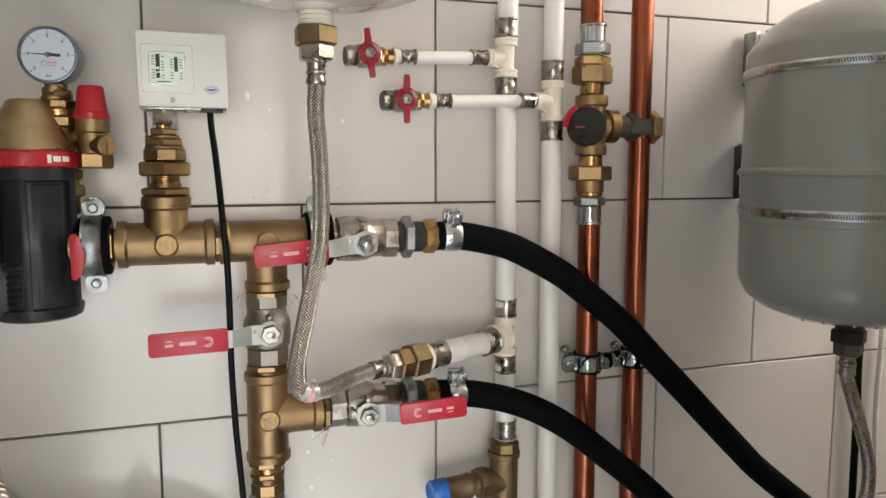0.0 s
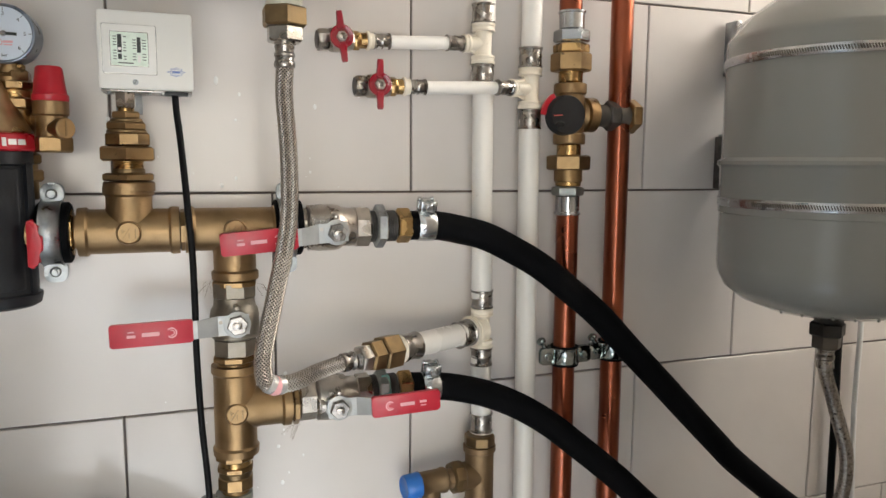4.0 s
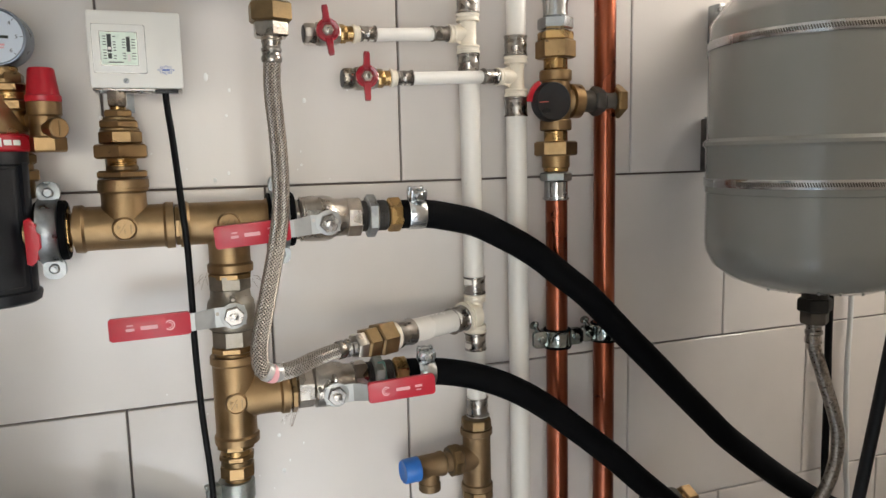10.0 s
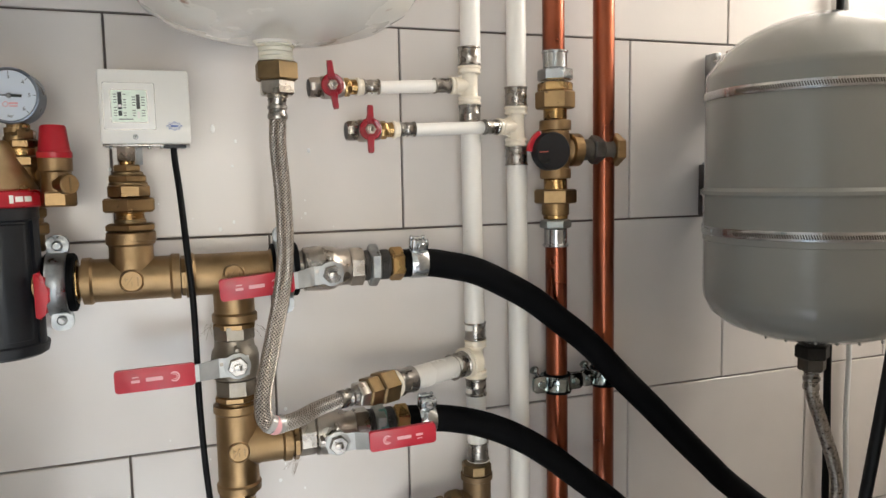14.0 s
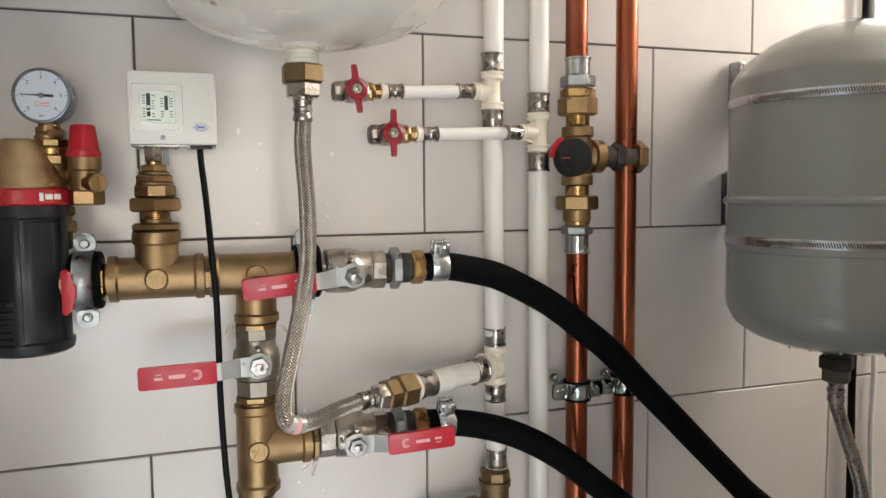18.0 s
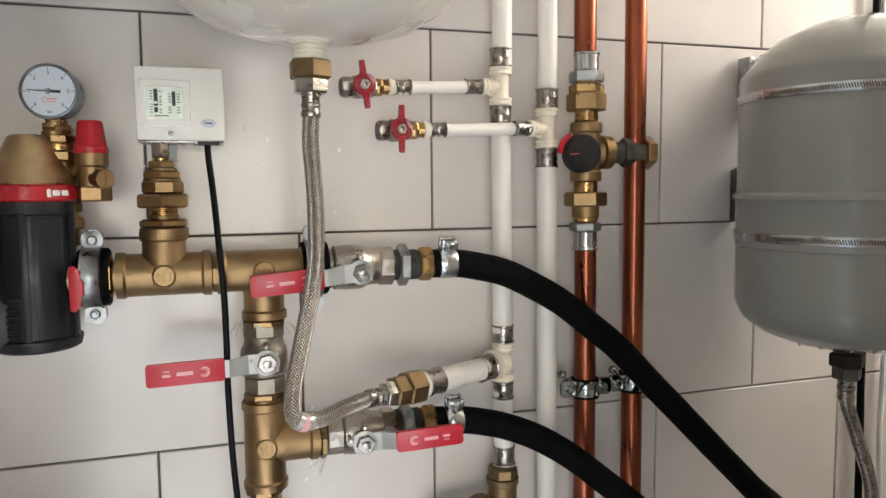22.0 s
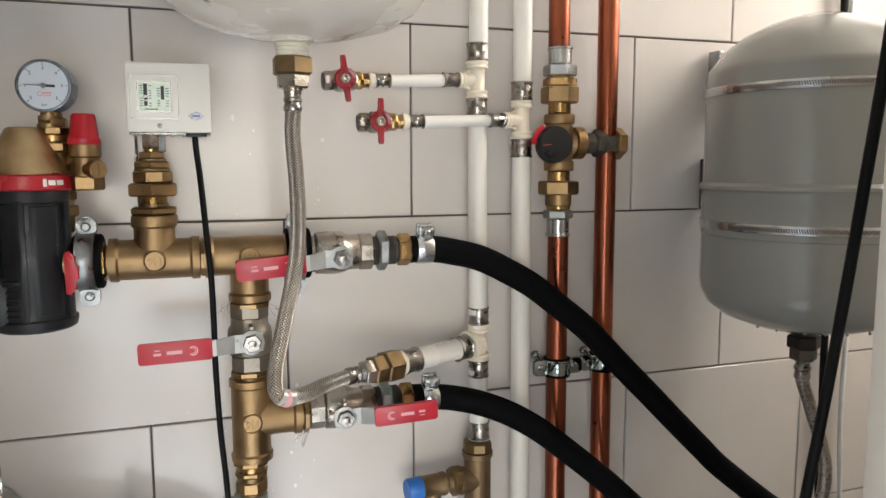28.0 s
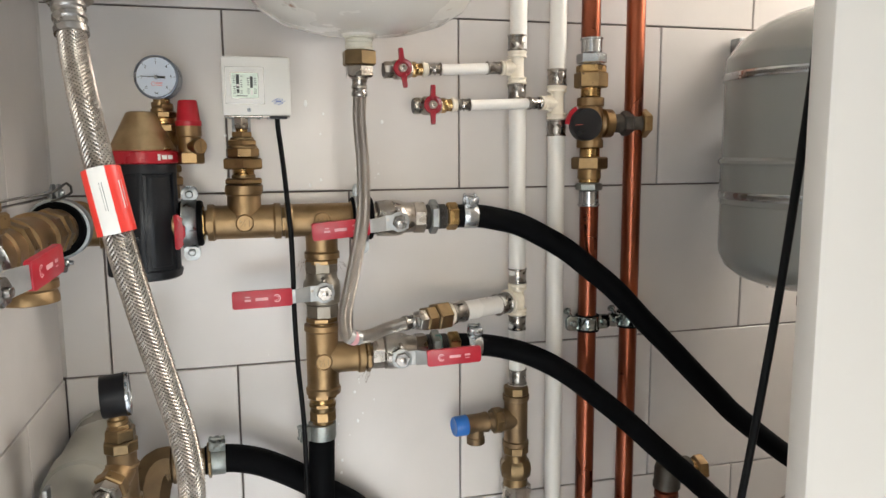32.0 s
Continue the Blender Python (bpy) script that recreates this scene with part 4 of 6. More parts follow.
lathe(bm, [(0, 0.008), (0.012, 0.008), (0.012, 0.0115), (0.022, 0.0115), (0.023, 0.0105)], at((-0.0880, 0.893, 1.691), (0.62, -0.75, 0)), 26)
kn = part("side_plug", bm, BRASS, sv)
# darker bar on the plug's face gives the shade of its slot
bm = B()
block(bm, (0.002, 0.017, 0.001), at((-0.0880, 0.893, 1.691), (0.62, -0.75, 0)) @ pose(0, 0, 0.0232), 0)
part("plug_slot_shade", bm, DARKBRASS, kn)

# ---- white multilayer pipes with press tees ----
YP = 0.963
W1, W2 = 0.4555, 0.5295


def pipe(a, b, r, ma, name, label, cat, group=""):
    bm = B()
    a, b = Vector(a), Vector(b)
    ln = (b - a).length
    lathe(bm, [(0, r)] + [(ln * i / 8, r) for i in range(1, 9)], at(a, b - a), 32)
    return solid(name, bm, ma, label, cat, group)


def sleeve(a, d, ln, r, parent):
    bm = B()
    lathe(bm, [(0, r - 0.001), (0, r + 0.0012), (0.002, r + 0.0012), (0.0035, r), (ln * 0.42, r), (ln * 0.5, r + 0.0006), (ln * 0.58, r), (ln - 0.0035, r), (ln - 0.002, r + 0.0012), (ln, r + 0.0012), (ln, r - 0.001)], at(a, d), 32)
    return part("press_sleeve", bm, STEEL, parent, "crimped steel press sleeve")


def press_tee(c, r, z_up, z_dn, bd, blen, br, sl=0.026, bsl=0.024):
    """A cream plastic tee on a vertical pipe with collars and steel press sleeves above, below and on the branch."""
    th = thing("press_tee", c, "cream plastic press tee with crimped steel sleeves", "pipe fitting", "press tees")
    c, bd = Vector(c), Vector(bd).normalized()
    m = at(c)
    bm = B()
    lathe(bm, [(-z_dn, r * 0.86), (-z_dn + 0.012, r * 0.86), (-z_dn + 0.015, r * 0.80), (z_up - 0.015, r * 0.80), (z_up - 0.012, r * 0.86), (z_up, r * 0.86)], m)
    lathe(bm, [(0, br * 1.22), (blen * 0.55, br * 1.1), (blen - 0.006, br * 1.06), (blen, br * 1.06)], at(c, bd), 28)
    for s in (1, -1):
        gus = [(0.0, s * 0.004), (0.0, s * r * 1.25), (r * 0.75, s * r * 1.05), (blen - 0.006, s * br * 1.02), (blen - 0.006, s * 0.002)]
        gm = Matrix.Translation(c - bd.cross(Z) * 0.002) @ Matrix(((*bd, 0), (*Z, 0), (*bd.cross(Z), 0), (0, 0, 0, 1))).transposed()
        plate(bm, gus if s > 0 else gus[::-1], 0.004, gm, 0.0006)
    part("body", bm, CREAM, th)
    for s in (1, -1):
        z = z_up if s > 0 else -z_dn
        bm = B()
        lathe(bm, [(z - s * 0.0115, r * 0.84), (z - s * 0.0115, r * 1.08), (z - s * 0.0105, r * 1.13), (z - s * 0.0085, r * 1.13), (z - s * 0.0075, r * 1.07), (z - s * 0.0045, r * 1.07), (z - s * 0.0035, r * 1.14), (z - s * 0.0005, r * 1.14), (z, r * 1.10), (z, r * 0.84)], m, 32)
        col = part("collar", bm, CREAM, th)
        # collar slots are dark bars; the shade in them is colour
        for a in (-125, -62):
            bm = B()
            block(bm, (0.0012, 0.0085, 0.0022), m @ pose(0, 0, z - s * 0.006) @ pose(0, 0, 0, 0, 0, a) @ pose(r * 1.075, 0, 0), 0)
            part("slot_shade", bm, IRON, col)
        sleeve(c + Z * (z + s * 0.001), (0, 0, s), sl, r * 1.05, th)
    bm = B()
    lathe(bm, [(blen - 0.0095, br), (blen - 0.0095, br * 1.30), (blen - 0.0085, br * 1.38), (blen - 0.0065, br * 1.38), (blen - 0.0055, br * 1.26), (blen - 0.0035, br * 1.26), (blen - 0.0025, br * 1.42), (blen - 0.0005, br * 1.42), (blen, br * 1.3), (blen, br)], at(c, bd), 28)
    part("collar", bm, CREAM, th)
    sleeve(c + bd * (blen + 0.001), bd, bsl, br * 1.13, th)
    bm = B()
    lathe(bm, [(0, 0.003), (0.0008, 0.003), (0.001, 0)], facing(c - Y * (r * 0.795)), 14)
    part("mould_dot", bm, CREAM, th)
    return th


WP = "white plastic multilayer pipe running up the tiled wall"
pipe((W1, YP, 1.855), (W1, YP, 3.0), 0.0149, PIPE_WHITE, "white_pipe", WP, "pipe", "white pipes")
pipe((W1, YP, 1.456), (W1 - 0.002, YP, 1.795), 0.0149, PIPE_WHITE, "white_pipe", WP, "pipe", "white pipes")
pipe((W1 + 0.002, YP, 1.258), (W1, YP, 1.372), 0.0149, PIPE_WHITE, "white_pipe", WP, "pipe", "white pipes")
pipe((W2, YP, 1.803), (W2, YP, 3.0), 0.0149, PIPE_WHITE, "white_pipe", WP, "pipe", "white pipes")
pipe((W2 + 0.004, YP, 0.0), (W2 - 0.001, YP, 1.735), 0.0154, PIPE_WHITE, "white_pipe", "long white plastic pipe from the floor to a press tee", "pipe", "white pipes")
press_tee((W1 - 0.0025, YP, 1.8245), 0.0150, 0.028, 0.028, (-1, -0.04, -0.03), 0.031, 0.0090)
press_tee((W2 - 0.002, YP - 0.002, 1.7645), 0.0156, 0.030, 0.029, (-1, -0.30, -0.03), 0.038, 0.0090, 0.028)
press_tee((W1 + 0.001, YP, 1.412), 0.0148, 0.031, 0.028, (-0.93, -0.36, -0.08), 0.024, 0.0165, 0.026)
th = thing("press_coupling", (W1 + 0.003, YP, 1.245), "steel press sleeve joining white pipe to brass tee", "pipe fitting")
sleeve((W1 + 0.0025, YP, 1.282), (0, 0, -1), 0.028, 0.0158, th)
bm = B()
lathe(bm, [(0, 0.0176), (0.001, 0.0182), (0.007, 0.0182), (0.008, 0.0176)], at((W1 + 0.003, YP, 1.246)), 32)
part("collar", bm, LABELWHITE, th)


def mini_valve(c, tail_to, tilt, group="mini valves"):
    """A small ball valve with a red butterfly handle; its tail is a brass thread and a press socket."""
    th = thing("mini_valve", c, "small nickel ball valve with a red butterfly handle", "ball valve", group)
    c = Vector(c)
    d = (Vector(tail_to) - c).normalized()
    m = at(c, d)
    bm = B()
    lathe(bm, [(-0.013, 0.0125), (-0.010, 0.0152), (-0.006, 0.0158), (0.004, 0.0158), (0.012, 0.0125)], m, 28)
    part("body", bm, NICKEL, th)
    for s0, s1, ma in ((-0.0272, -0.012, NICKEL), (0.010, 0.0205, NICKEL)):
        bm = B()
        hexa(bm, s0, s1, 0.0265, m @ pose(0, 0, 0, 0, 0, 20), 8)
        part("octagon_end", bm, ma, th)
    # flat dark disc paints the shade of the open bore
    bm = B()
    lathe(bm, [(-0.0276, 0.0115), (-0.0270, 0.0112), (-0.0272, 0.0100), (-0.0274, 0)], m, 24)
    part("bore_shade", bm, IRON, th, "dark disc for the shade inside the open mouth")
    bm = B()
    hexa(bm, 0.0205, 0.030, 0.0235, m, 8)
    thread(bm, 0.029, 0.040, 0.0105, m)
    part("brass_tail", bm, BRIGHT, th)
    bm = B()
    lathe(bm, [(0.039, 0.0115), (0.040, 0.0125), (0.043, 0.0125), (0.044, 0.0105), (0.050, 0.0105)], m, 24)
    part("collar", bm, CREAM, th)
    s = sleeve(c + d * 0.049, d, 0.023, 0.0098, th)
    f = facing(c - Y * 0.012) @ pose(0, 0, 0, 0, 0, tilt)
    bm = B()
    lathe(bm, [(0, 0.008), (0.012, 0.008), (0.012, 0.0142), (0.0145, 0.0152), (0.0185, 0.0152), (0.0195, 0.0142), (0.0185, 0.0105), (0.0165, 0.0105), (0.0165, 0)], f, 32)
    for sg in (1, -1):
        bl = [(-0.0056, 0.010), (-0.0040, 0.020), (-0.0040, 0.029), (-0.0030, 0.0325), (0.0030, 0.0325), (0.0040, 0.029), (0.0040, 0.020), (0.0056, 0.010)]
        plate(bm, bl, 0.0055, f @ pose(0, 0, 0.0125) @ pose(0, 0, 0, 0, 0, 0 if sg > 0 else 180) @ pose(0, 0, 0, 8, 0, 0), 0.0015)
    part("butterfly_handle", bm, CRIMSON, th, "red butterfly handle")
    bm = B()
    hexa(bm, 0.0165, 0.0215, 0.013, f)
    part("handle_nut", bm, NICKEL, th)
    bm = B()
    plate(bm, round_rect(0.0055, 0.0065, 0.001), 0.0035, f @ pose(0, 0, 0.0205), 0.0005)
    part("stem_end", bm, STEEL, th)
    return th


mini_valve((0.2411, YP - 0.012, 1.8155), (0.424, YP - 0.001, 1.8235), 7)
mini_valve((0.289, YP - 0.020, 1.7570), (0.492, YP - 0.013, 1.7635), 0)
pipe((0.295, YP - 0.0085, 1.8166), (0.416, YP - 0.0015, 1.8231), 0.0090, PIPE_WHITE, "white_branch_pipe", "short white plastic branch pipe to a small valve", "pipe", "white branch pipes")
pipe((0.345, YP - 0.018, 1.7578), (0.486, YP - 0.0132, 1.7633), 0.0090, PIPE_WHITE, "white_branch_pipe", "short white plastic branch pipe to a small valve", "pipe", "white branch pipes")

# slanting branch with union, where the thin braided hose ends
d = Vector((-0.93, -0.36, -0.16)).normalized()
o = Vector((W1 + 0.001, YP, 1.412)) + Vector((-0.93, -0.36, -0.08)).normalized() * 0.03
pipe(o, (0.325, 0.894, 1.4115), 0.0165, PIPE_WHITE, "white_branch_pipe", "thick white plastic branch pipe slanting to a brass union", "pipe", "white branch pipes")
th = thing("brass_union", (0.27, 0.87, 1.405), "tarnished brass union with nickel end on the braided hose", "pipe fitting")
E1 = Vector((0.334, 0.897, 1.4125))
dd = (Vector((0.222, 0.853, 1.4085)) - E1).normalized()
m = at(E1, dd, 12)
for nm, f, ma in (("press_sleeve", lambda b: lathe(b, [(0, 0.0165), (0, 0.0188), (0.003, 0.0188), (0.005, 0.0175), (0.018, 0.0175), (0.022, 0.0188), (0.026, 0.0188), (0.026, 0.016)], m), STEEL),
                  ("collar", lambda b: lathe(b, [(0.026, 0.0175), (0.027, 0.0185), (0.033, 0.0185), (0.034, 0.0170)], m), CREAM),
                  ("hex_nut", lambda b: hexa(b, 0.033, 0.060, 0.041, m), DARKBRASS),
                  ("hex_nut", lambda b: hexa(b, 0.060, 0.080, 0.036, m), DARKBRASS),
                  ("nickel_hexagon", lambda b: hexa(b, 0.078, 0.094, 0.030, m), NICKEL),
                  ("ferrule", lambda b: lathe(b, [(0.092, 0.0115), (0.095, 0.0125), (0.100, 0.0105), (0.104, 0.0122), (0.108, 0.0105), (0.112, 0.0122), (0.119, 0.0118), (0.120, 0.010)], m), STEEL)):
    b = B()
    f(b)
    part(nm, b, ma, th)


def braided_hose(pts, r, label, strands, ma=None, wide=0.58, relief=1.0):
    th = thing("braided_hose", pts[0], label, "hose", "braided hoses")
    bm = B()
    tube(bm, pts, r * 0.88, 20, 0.006)
    part("core", bm, CORE if r > 0.0105 else DARKCORE, th)
    bm = B()
    braid(bm, pts, r, strands, 4, max(wide, 0.66) if r > 0.0105 else wide, relief)
    b = part("braid", bm, ma or BRAID, th, "bright woven steel wire braid", 60)
    tagged(b, kind="stuff")
    return th


HT = Vector((0.158, 0.843, 1.7575))
thin = [(0.1582, 0.843, 1.772), HT, (0.157, 0.842, 1.730), (0.160, 0.838, 1.671), (0.159, 0.828, 1.611), (0.152, 0.812, 1.566), (0.138, 0.800, 1.509), (0.124, 0.792, 1.452), (0.1215, 0.791, 1.430), (0.124, 0.792, 1.414), (0.134, 0.795, 1.406), (0.160, 0.810, 1.4035), (0.191, 0.835, 1.406), (0.224, 0.854, 1.4085)]
th = braided_hose(thin, 0.0096, "thin braided steel hose hanging from the white vessel", 14, None, 0.52, 1.1)
bm = B()
tube(bm, [(0.1262, 0.7925, 1.4105), (0.134, 0.795, 1.4060), (0.143, 0.800, 1.4048)], 0.0110, 20, 0.004)
part("tag", bm, CLEARTAG, th, "clear tag with red print")
bm = B()
tube(bm, [(0.1325, 0.7945, 1.4068), (0.134, 0.795, 1.4060), (0.136, 0.7962, 1.4056)], 0.0113, 20, 0.004)
part("tag_print", bm, PRINT, th)

# ---- white vessel above ----
VX, VY = 0.162, 0.826
ves = thing("white_vessel", (VX, VY, 1.85), "white enamelled expansion vessel with rust and drips underneath", "expansion vessel")
bm = B()
prof = [(1.853, 0.030), (1.8535, 0.05), (1.858, 0.085), (1.868, 0.120), (1.885, 0.148), (1.910, 0.167), (1.94, 0.176), (1.97, 0.178), (2.20, 0.178), (2.23, 0.176), (2.27, 0.160), (2.30, 0.125), (2.32, 0.07), (2.325, 0.01)]
lathe(bm, prof, at((VX, VY, 0)), 72)
part("shell", bm, VESSEL, ves)
bm = B()
lathe(bm, [(1.850, 0.024), (1.859, 0.033), (1.863, 0.036)], at((0.159, 0.843, 0)), 36)
part("socket", bm, VESSEL, ves)
bm = B()
thread(bm, 1.822, 1.848, 0.0205, at((0.159, 0.843, 0)), 0.005)
part("plastic_thread", bm, PTFE, ves, "cream plastic thread")
bm = B()
hexa(bm, 1.8470, 1.854, 0.042, at((0.159, 0.843, 0), Z, 14))
part("plastic_hexagon", bm, PTFE, ves, "cream plastic hexagon")
rng = random.Random(17)
bm = B()
rows = []
for k in range(20):
    a = radians(-15 + 2.6 * k)
    r0, r1 = 0.059 + rng.uniform(-0.003, 0.003), 0.067 + rng.uniform(-0.003, 0.004)
    low = [1.8535 + (r - 0.05) * 0.1286 - 0.0008 for r in (r0, (r0 + r1) / 2, r1)]
    rows.append([bm.verts.new((VX + r * math.cos(a), VY + r * math.sin(a), z)) for r, z in zip((r0, (r0 + r1) / 2, r1), low)])
for k, (p, q) in enumerate(zip(rows, rows[1:])):
    if k not in (6, 13):
        for i in (0, 1):
            bm.faces.new((p[i], p[i + 1], q[i + 1], q[i]))
part("rust_stain", bm, RUST, ves, "brown rust stain under the vessel")
bm = B()
block(bm, (0.05, 0.16, 0.04), Matrix.Translation((VX, 0.94, 2.15)), 0.003)
part("bracket", bm, ZINC, ves)
nipple((0.159, 0.843, 1.757), Z, [("cyl", 0.030, 0.036, 0.024, NICKEL), ("hex", 0.034, 0.052, 0.037, NICKEL), ("hex", 0.051, 0.073, 0.046, DARKBRASS)], "hose_nut", "nickel nut and tarnished brass hexagon under the vessel")
th = thing("hose_ferrule", HT, "crimped steel ferrule on top of the thin hose", "ferrule")
bm = B()
lathe(bm, [(0.005, 0.0098), (0.006, 0.0116), (0.009, 0.0122), (0.012, 0.0116), (0.0135, 0.0106), (0.0165, 0.0106), (0.018, 0.0118), (0.021, 0.0118), (0.0225, 0.0106), (0.026, 0.0106), (0.028, 0.0115), (0.034, 0.0105)], at(HT, (0.02, 0, 1)), 28)
part("ferrule", bm, STEEL, th)

# ---- copper pipes and mixing valve ----
YC = 0.958
C1, C2 = 0.593, 0.678
CL = "bright copper pipe running up the tiled wall"
pipe((C1 - 0.003, YC, 1.868), (C1 - 0.003, YC, 3.0), 0.0170, COPPER, "copper_pipe", CL, "pipe", "copper pipes")
pipe((C1 + 0.002, YC, 0.0), (C1, YC, 1.605), 0.0170, COPPER, "copper_pipe", CL, "pipe", "copper pipes")
pipe((C2 + 0.002, YC, 0.0), (C2 - 0.001, YC, 3.0), 0.0170, COPPER, "copper_pipe", "copper pipe running up behind the mixing valve", "pipe", "copper pipes")
MZ = 1.729
MC = Vector((C1 - 0.004, YC - 0.006, MZ))
KC = Vector((0.5695, MC.y, 1.7262))
nipple(MC, Z, [("cyl", 0.122, 0.147, 0.037, CHROME), ("cyl", 0.145, 0.149, 0.041, CHROME), ("hex", 0.104, 0.122, 0.046, CHROME), ("hex", 0.088, 0.102, 0.046, BRIGHT), ("hex", 0.062, 0.089, 0.052, BRASS), ("cyl", 0.046, 0.064, 0.036, BRIGHT), ("cyl", 0.029, 0.045, 0.0485, CAST)], "pipe_union", "zinc compression end and brass union above the mixing valve", group="mixing valve unions")
nipple(MC, -Z, [("cyl", 0.028, 0.044, 0.0475, CAST), ("cyl", 0.044, 0.064, 0.036, BRIGHT), ("hex", 0.060, 0.082, 0.056, BRASS), ("cyl", 0.080, 0.100, 0.042, BRASS), ("cyl", 0.096, 0.106, 0.038, BRIGHT), ("hex", 0.107, 0.120, 0.042, DULLZINC), ("cyl", 0.120, 0.146, 0.036, CHROME), ("cyl", 0.144, 0.149, 0.040, CHROME)], "pipe_union", "brass union and zinc compression end below the mixing valve", group="mixing valve unions")
mv = thing("mixing_valve", MC, "cast brass mixing valve with black round knob and red pointer", "mixing valve")
bm = B()
lathe(bm, [(-0.030, 0.021), (0.0, 0.024), (0.030, 0.021)], at(MC), 32)
lathe(bm, [(0, 0.018), (0.020, 0.018), (0.026, 0.022)], at(MC, X), 32)
lathe(bm, [(-0.012, 0.021), (0.014, 0.022)], at(KC + X * 0.008, -Y), 32)
part("body", bm, CAST, mv)
bm = B()
lathe(bm, [(0.023, 0.022), (0.0245, 0.0255), (0.039, 0.0255), (0.0405, 0.020)], at(MC, X), 32)
part("port_ring", bm, BRASS, mv)
bm = B()
lathe(bm, [(0.012, 0.026), (0.014, 0.0288), (0.030, 0.0282), (0.032, 0.0268), (0.0325, 0.0)], at(KC, -Y), 48)
knob = part("knob", bm, BLACKPL, mv, "round black knob")
bm = B()
block(bm, (0.014, 0.0012, 0.0008), facing(KC - Y * 0.0328) @ pose(-0.017, -0.001, 0, 0, 0, 4), 0)
part("index_line", bm, REDINK, knob)
bm = B()
sect = [(0.0350 * math.cos(radians(a)), 0.0350 * math.sin(radians(a))) for a in range(118, 184, 6)] + [(0.02 * math.cos(radians(a)), 0.02 * math.sin(radians(a))) for a in range(185, 114, -14)]
plate(bm, sect, 0.006, facing(KC - Y * 0.012), 0.001)
part("scale_wedge", bm, REDPL, mv, "red plastic scale wedge")
nipple(MC, X, [("thr", 0.040, 0.104, 0.033, BRONZE), ("hex", 0.061, 0.078, 0.039, IRON), ("cyl", 0.077, 0.081, 0.036, IRON), ("hex", 0.098, 0.114, 0.045, BRASS)], "port_nipple", "threaded nipple with dark nut and brass cap over the copper pipe")

# double clip on the copper pipes
cc = thing("double_pipe_clip", (C1, YC, 1.362), "zinc-plated double pipe clip with screws holding two copper pipes", "pipe clip")
for x, zz in ((C1 + 0.001, 1.362), (C2 + 0.001, 1.364)):
    bm = B()
    lathe(bm, [(-0.013, 0.0176), (-0.013, 0.0212), (-0.011, 0.0232), (-0.007, 0.0212), (0.007, 0.0212), (0.011, 0.0232), (0.013, 0.0212), (0.013, 0.0176)], at((x, YC, zz)), 36)
    part("band", bm, DARKZINC, cc)
    bm = B()
    lathe(bm, [(-0.0155, 0.0172), (-0.0155, 0.0218), (-0.0132, 0.0222), (-0.0128, 0.0172)], at((x, YC, zz)), 36)
    part("rubber_lining", bm, RUBBER, cc)
    bm = B()
    lathe(bm, [(0.0128, 0.0172), (0.0132, 0.0218), (0.0148, 0.0214), (0.0148, 0.0172)], at((x, YC, zz)), 36)
    part("rubber_lining", bm, RUBBER, cc)
    for s in (-1, 1):
        for o in (-0.0028, 0.0028):
            bm = B()
            plate(bm, round_rect(0.027, 0.026, 0.006), 0.0024, facing((x + s * 0.030, YC - 0.001 - o, zz)), 0.0006)
            part("ear", bm, DARKZINC, cc)
        bm = B()
        lathe(bm, [(0.002, 0.0062), (0.0055, 0.0062), (0.0075, 0.0045), (0.0078, 0)], facing((x + s * 0.030, YC - 0.004, zz)), 18)
        part("screw_head", bm, DARKZINC, cc)
        bm = B()
        lathe(bm, [(0, 0.0027), (0.024, 0.0027)], facing((x + s * 0.030, YC + 0.012, zz)), 10)
        part("screw", bm, DARKZINC, cc)
    bm = B()
    lathe(bm, [(0.02, 0.004), (WALL - YC + 0.004, 0.004)], at((x, YC, zz), Y), 12)
    part("stud", bm, DARKZINC, cc)
for x in (C1 - 0.028, C2 - 0.024):
    bm = B()
    lathe(bm, [(0, 0.0034), (0.022, 0.0034), (0.0235, 0.0072), (0.0265, 0.0072), (0.029, 0.004)], at((x, YC, 1.368), (-0.75, -0.3, 1)), 14)
    part("spare_screw", bm, DARKZINC, cc)

# ---- brass tee with blue relief valve under the first white pipe ----
RX = 0.452
YR = 0.955
th = thing("relief_tee", (RX, YR, 1.19), "dull brass tee and union below the white pipe", "pipe fitting")
m = at((RX, YR, 1.19), Z, 10)
for nm, f, ma in (("hex_nut", lambda b: hexa(b, 0.046, 0.063, 0.043, m, 8), DARKBRASS),
                  ("body", lambda b: (lathe(b, [(-0.052, 0.021), (-0.050, 0.024), (-0.042, 0.024), (-0.040, 0.0215), (0.036, 0.0215), (0.038, 0.0245), (0.046, 0.0245), (0.047, 0.022)], m), lathe(b, [(0, 0.0205), (0.030, 0.0205), (0.032, 0.023), (0.038, 0.023)], at((RX, YR, 1.19), (-1, -0.12, 0.05)))), BROWNBRASS),
                  ("octagon", lambda b: hexa(b, -0.066, -0.050, 0.045, m, 8), DARKBRASS),
                  ("neck", lambda b: lathe(b, [(-0.080, 0.023), (-0.070, 0.0205), (-0.064, 0.0205)], m), DARKBRASS),
                  ("union_nut", lambda b: lathe(b, [(-0.112, 0.025), (-0.108, 0.0285), (-0.092, 0.0300), (-0.084, 0.0285), (-0.078, 0.0235)], m, 8), DARKBRASS),
                  ("collar", lambda b: lathe(b, [(-0.140, 0.019), (-0.134, 0.0235), (-0.118, 0.0225), (-0.111, 0.0225)], m), DARKBRASS)):
    b = B()
    f(b)
    part(nm, b, ma, th)
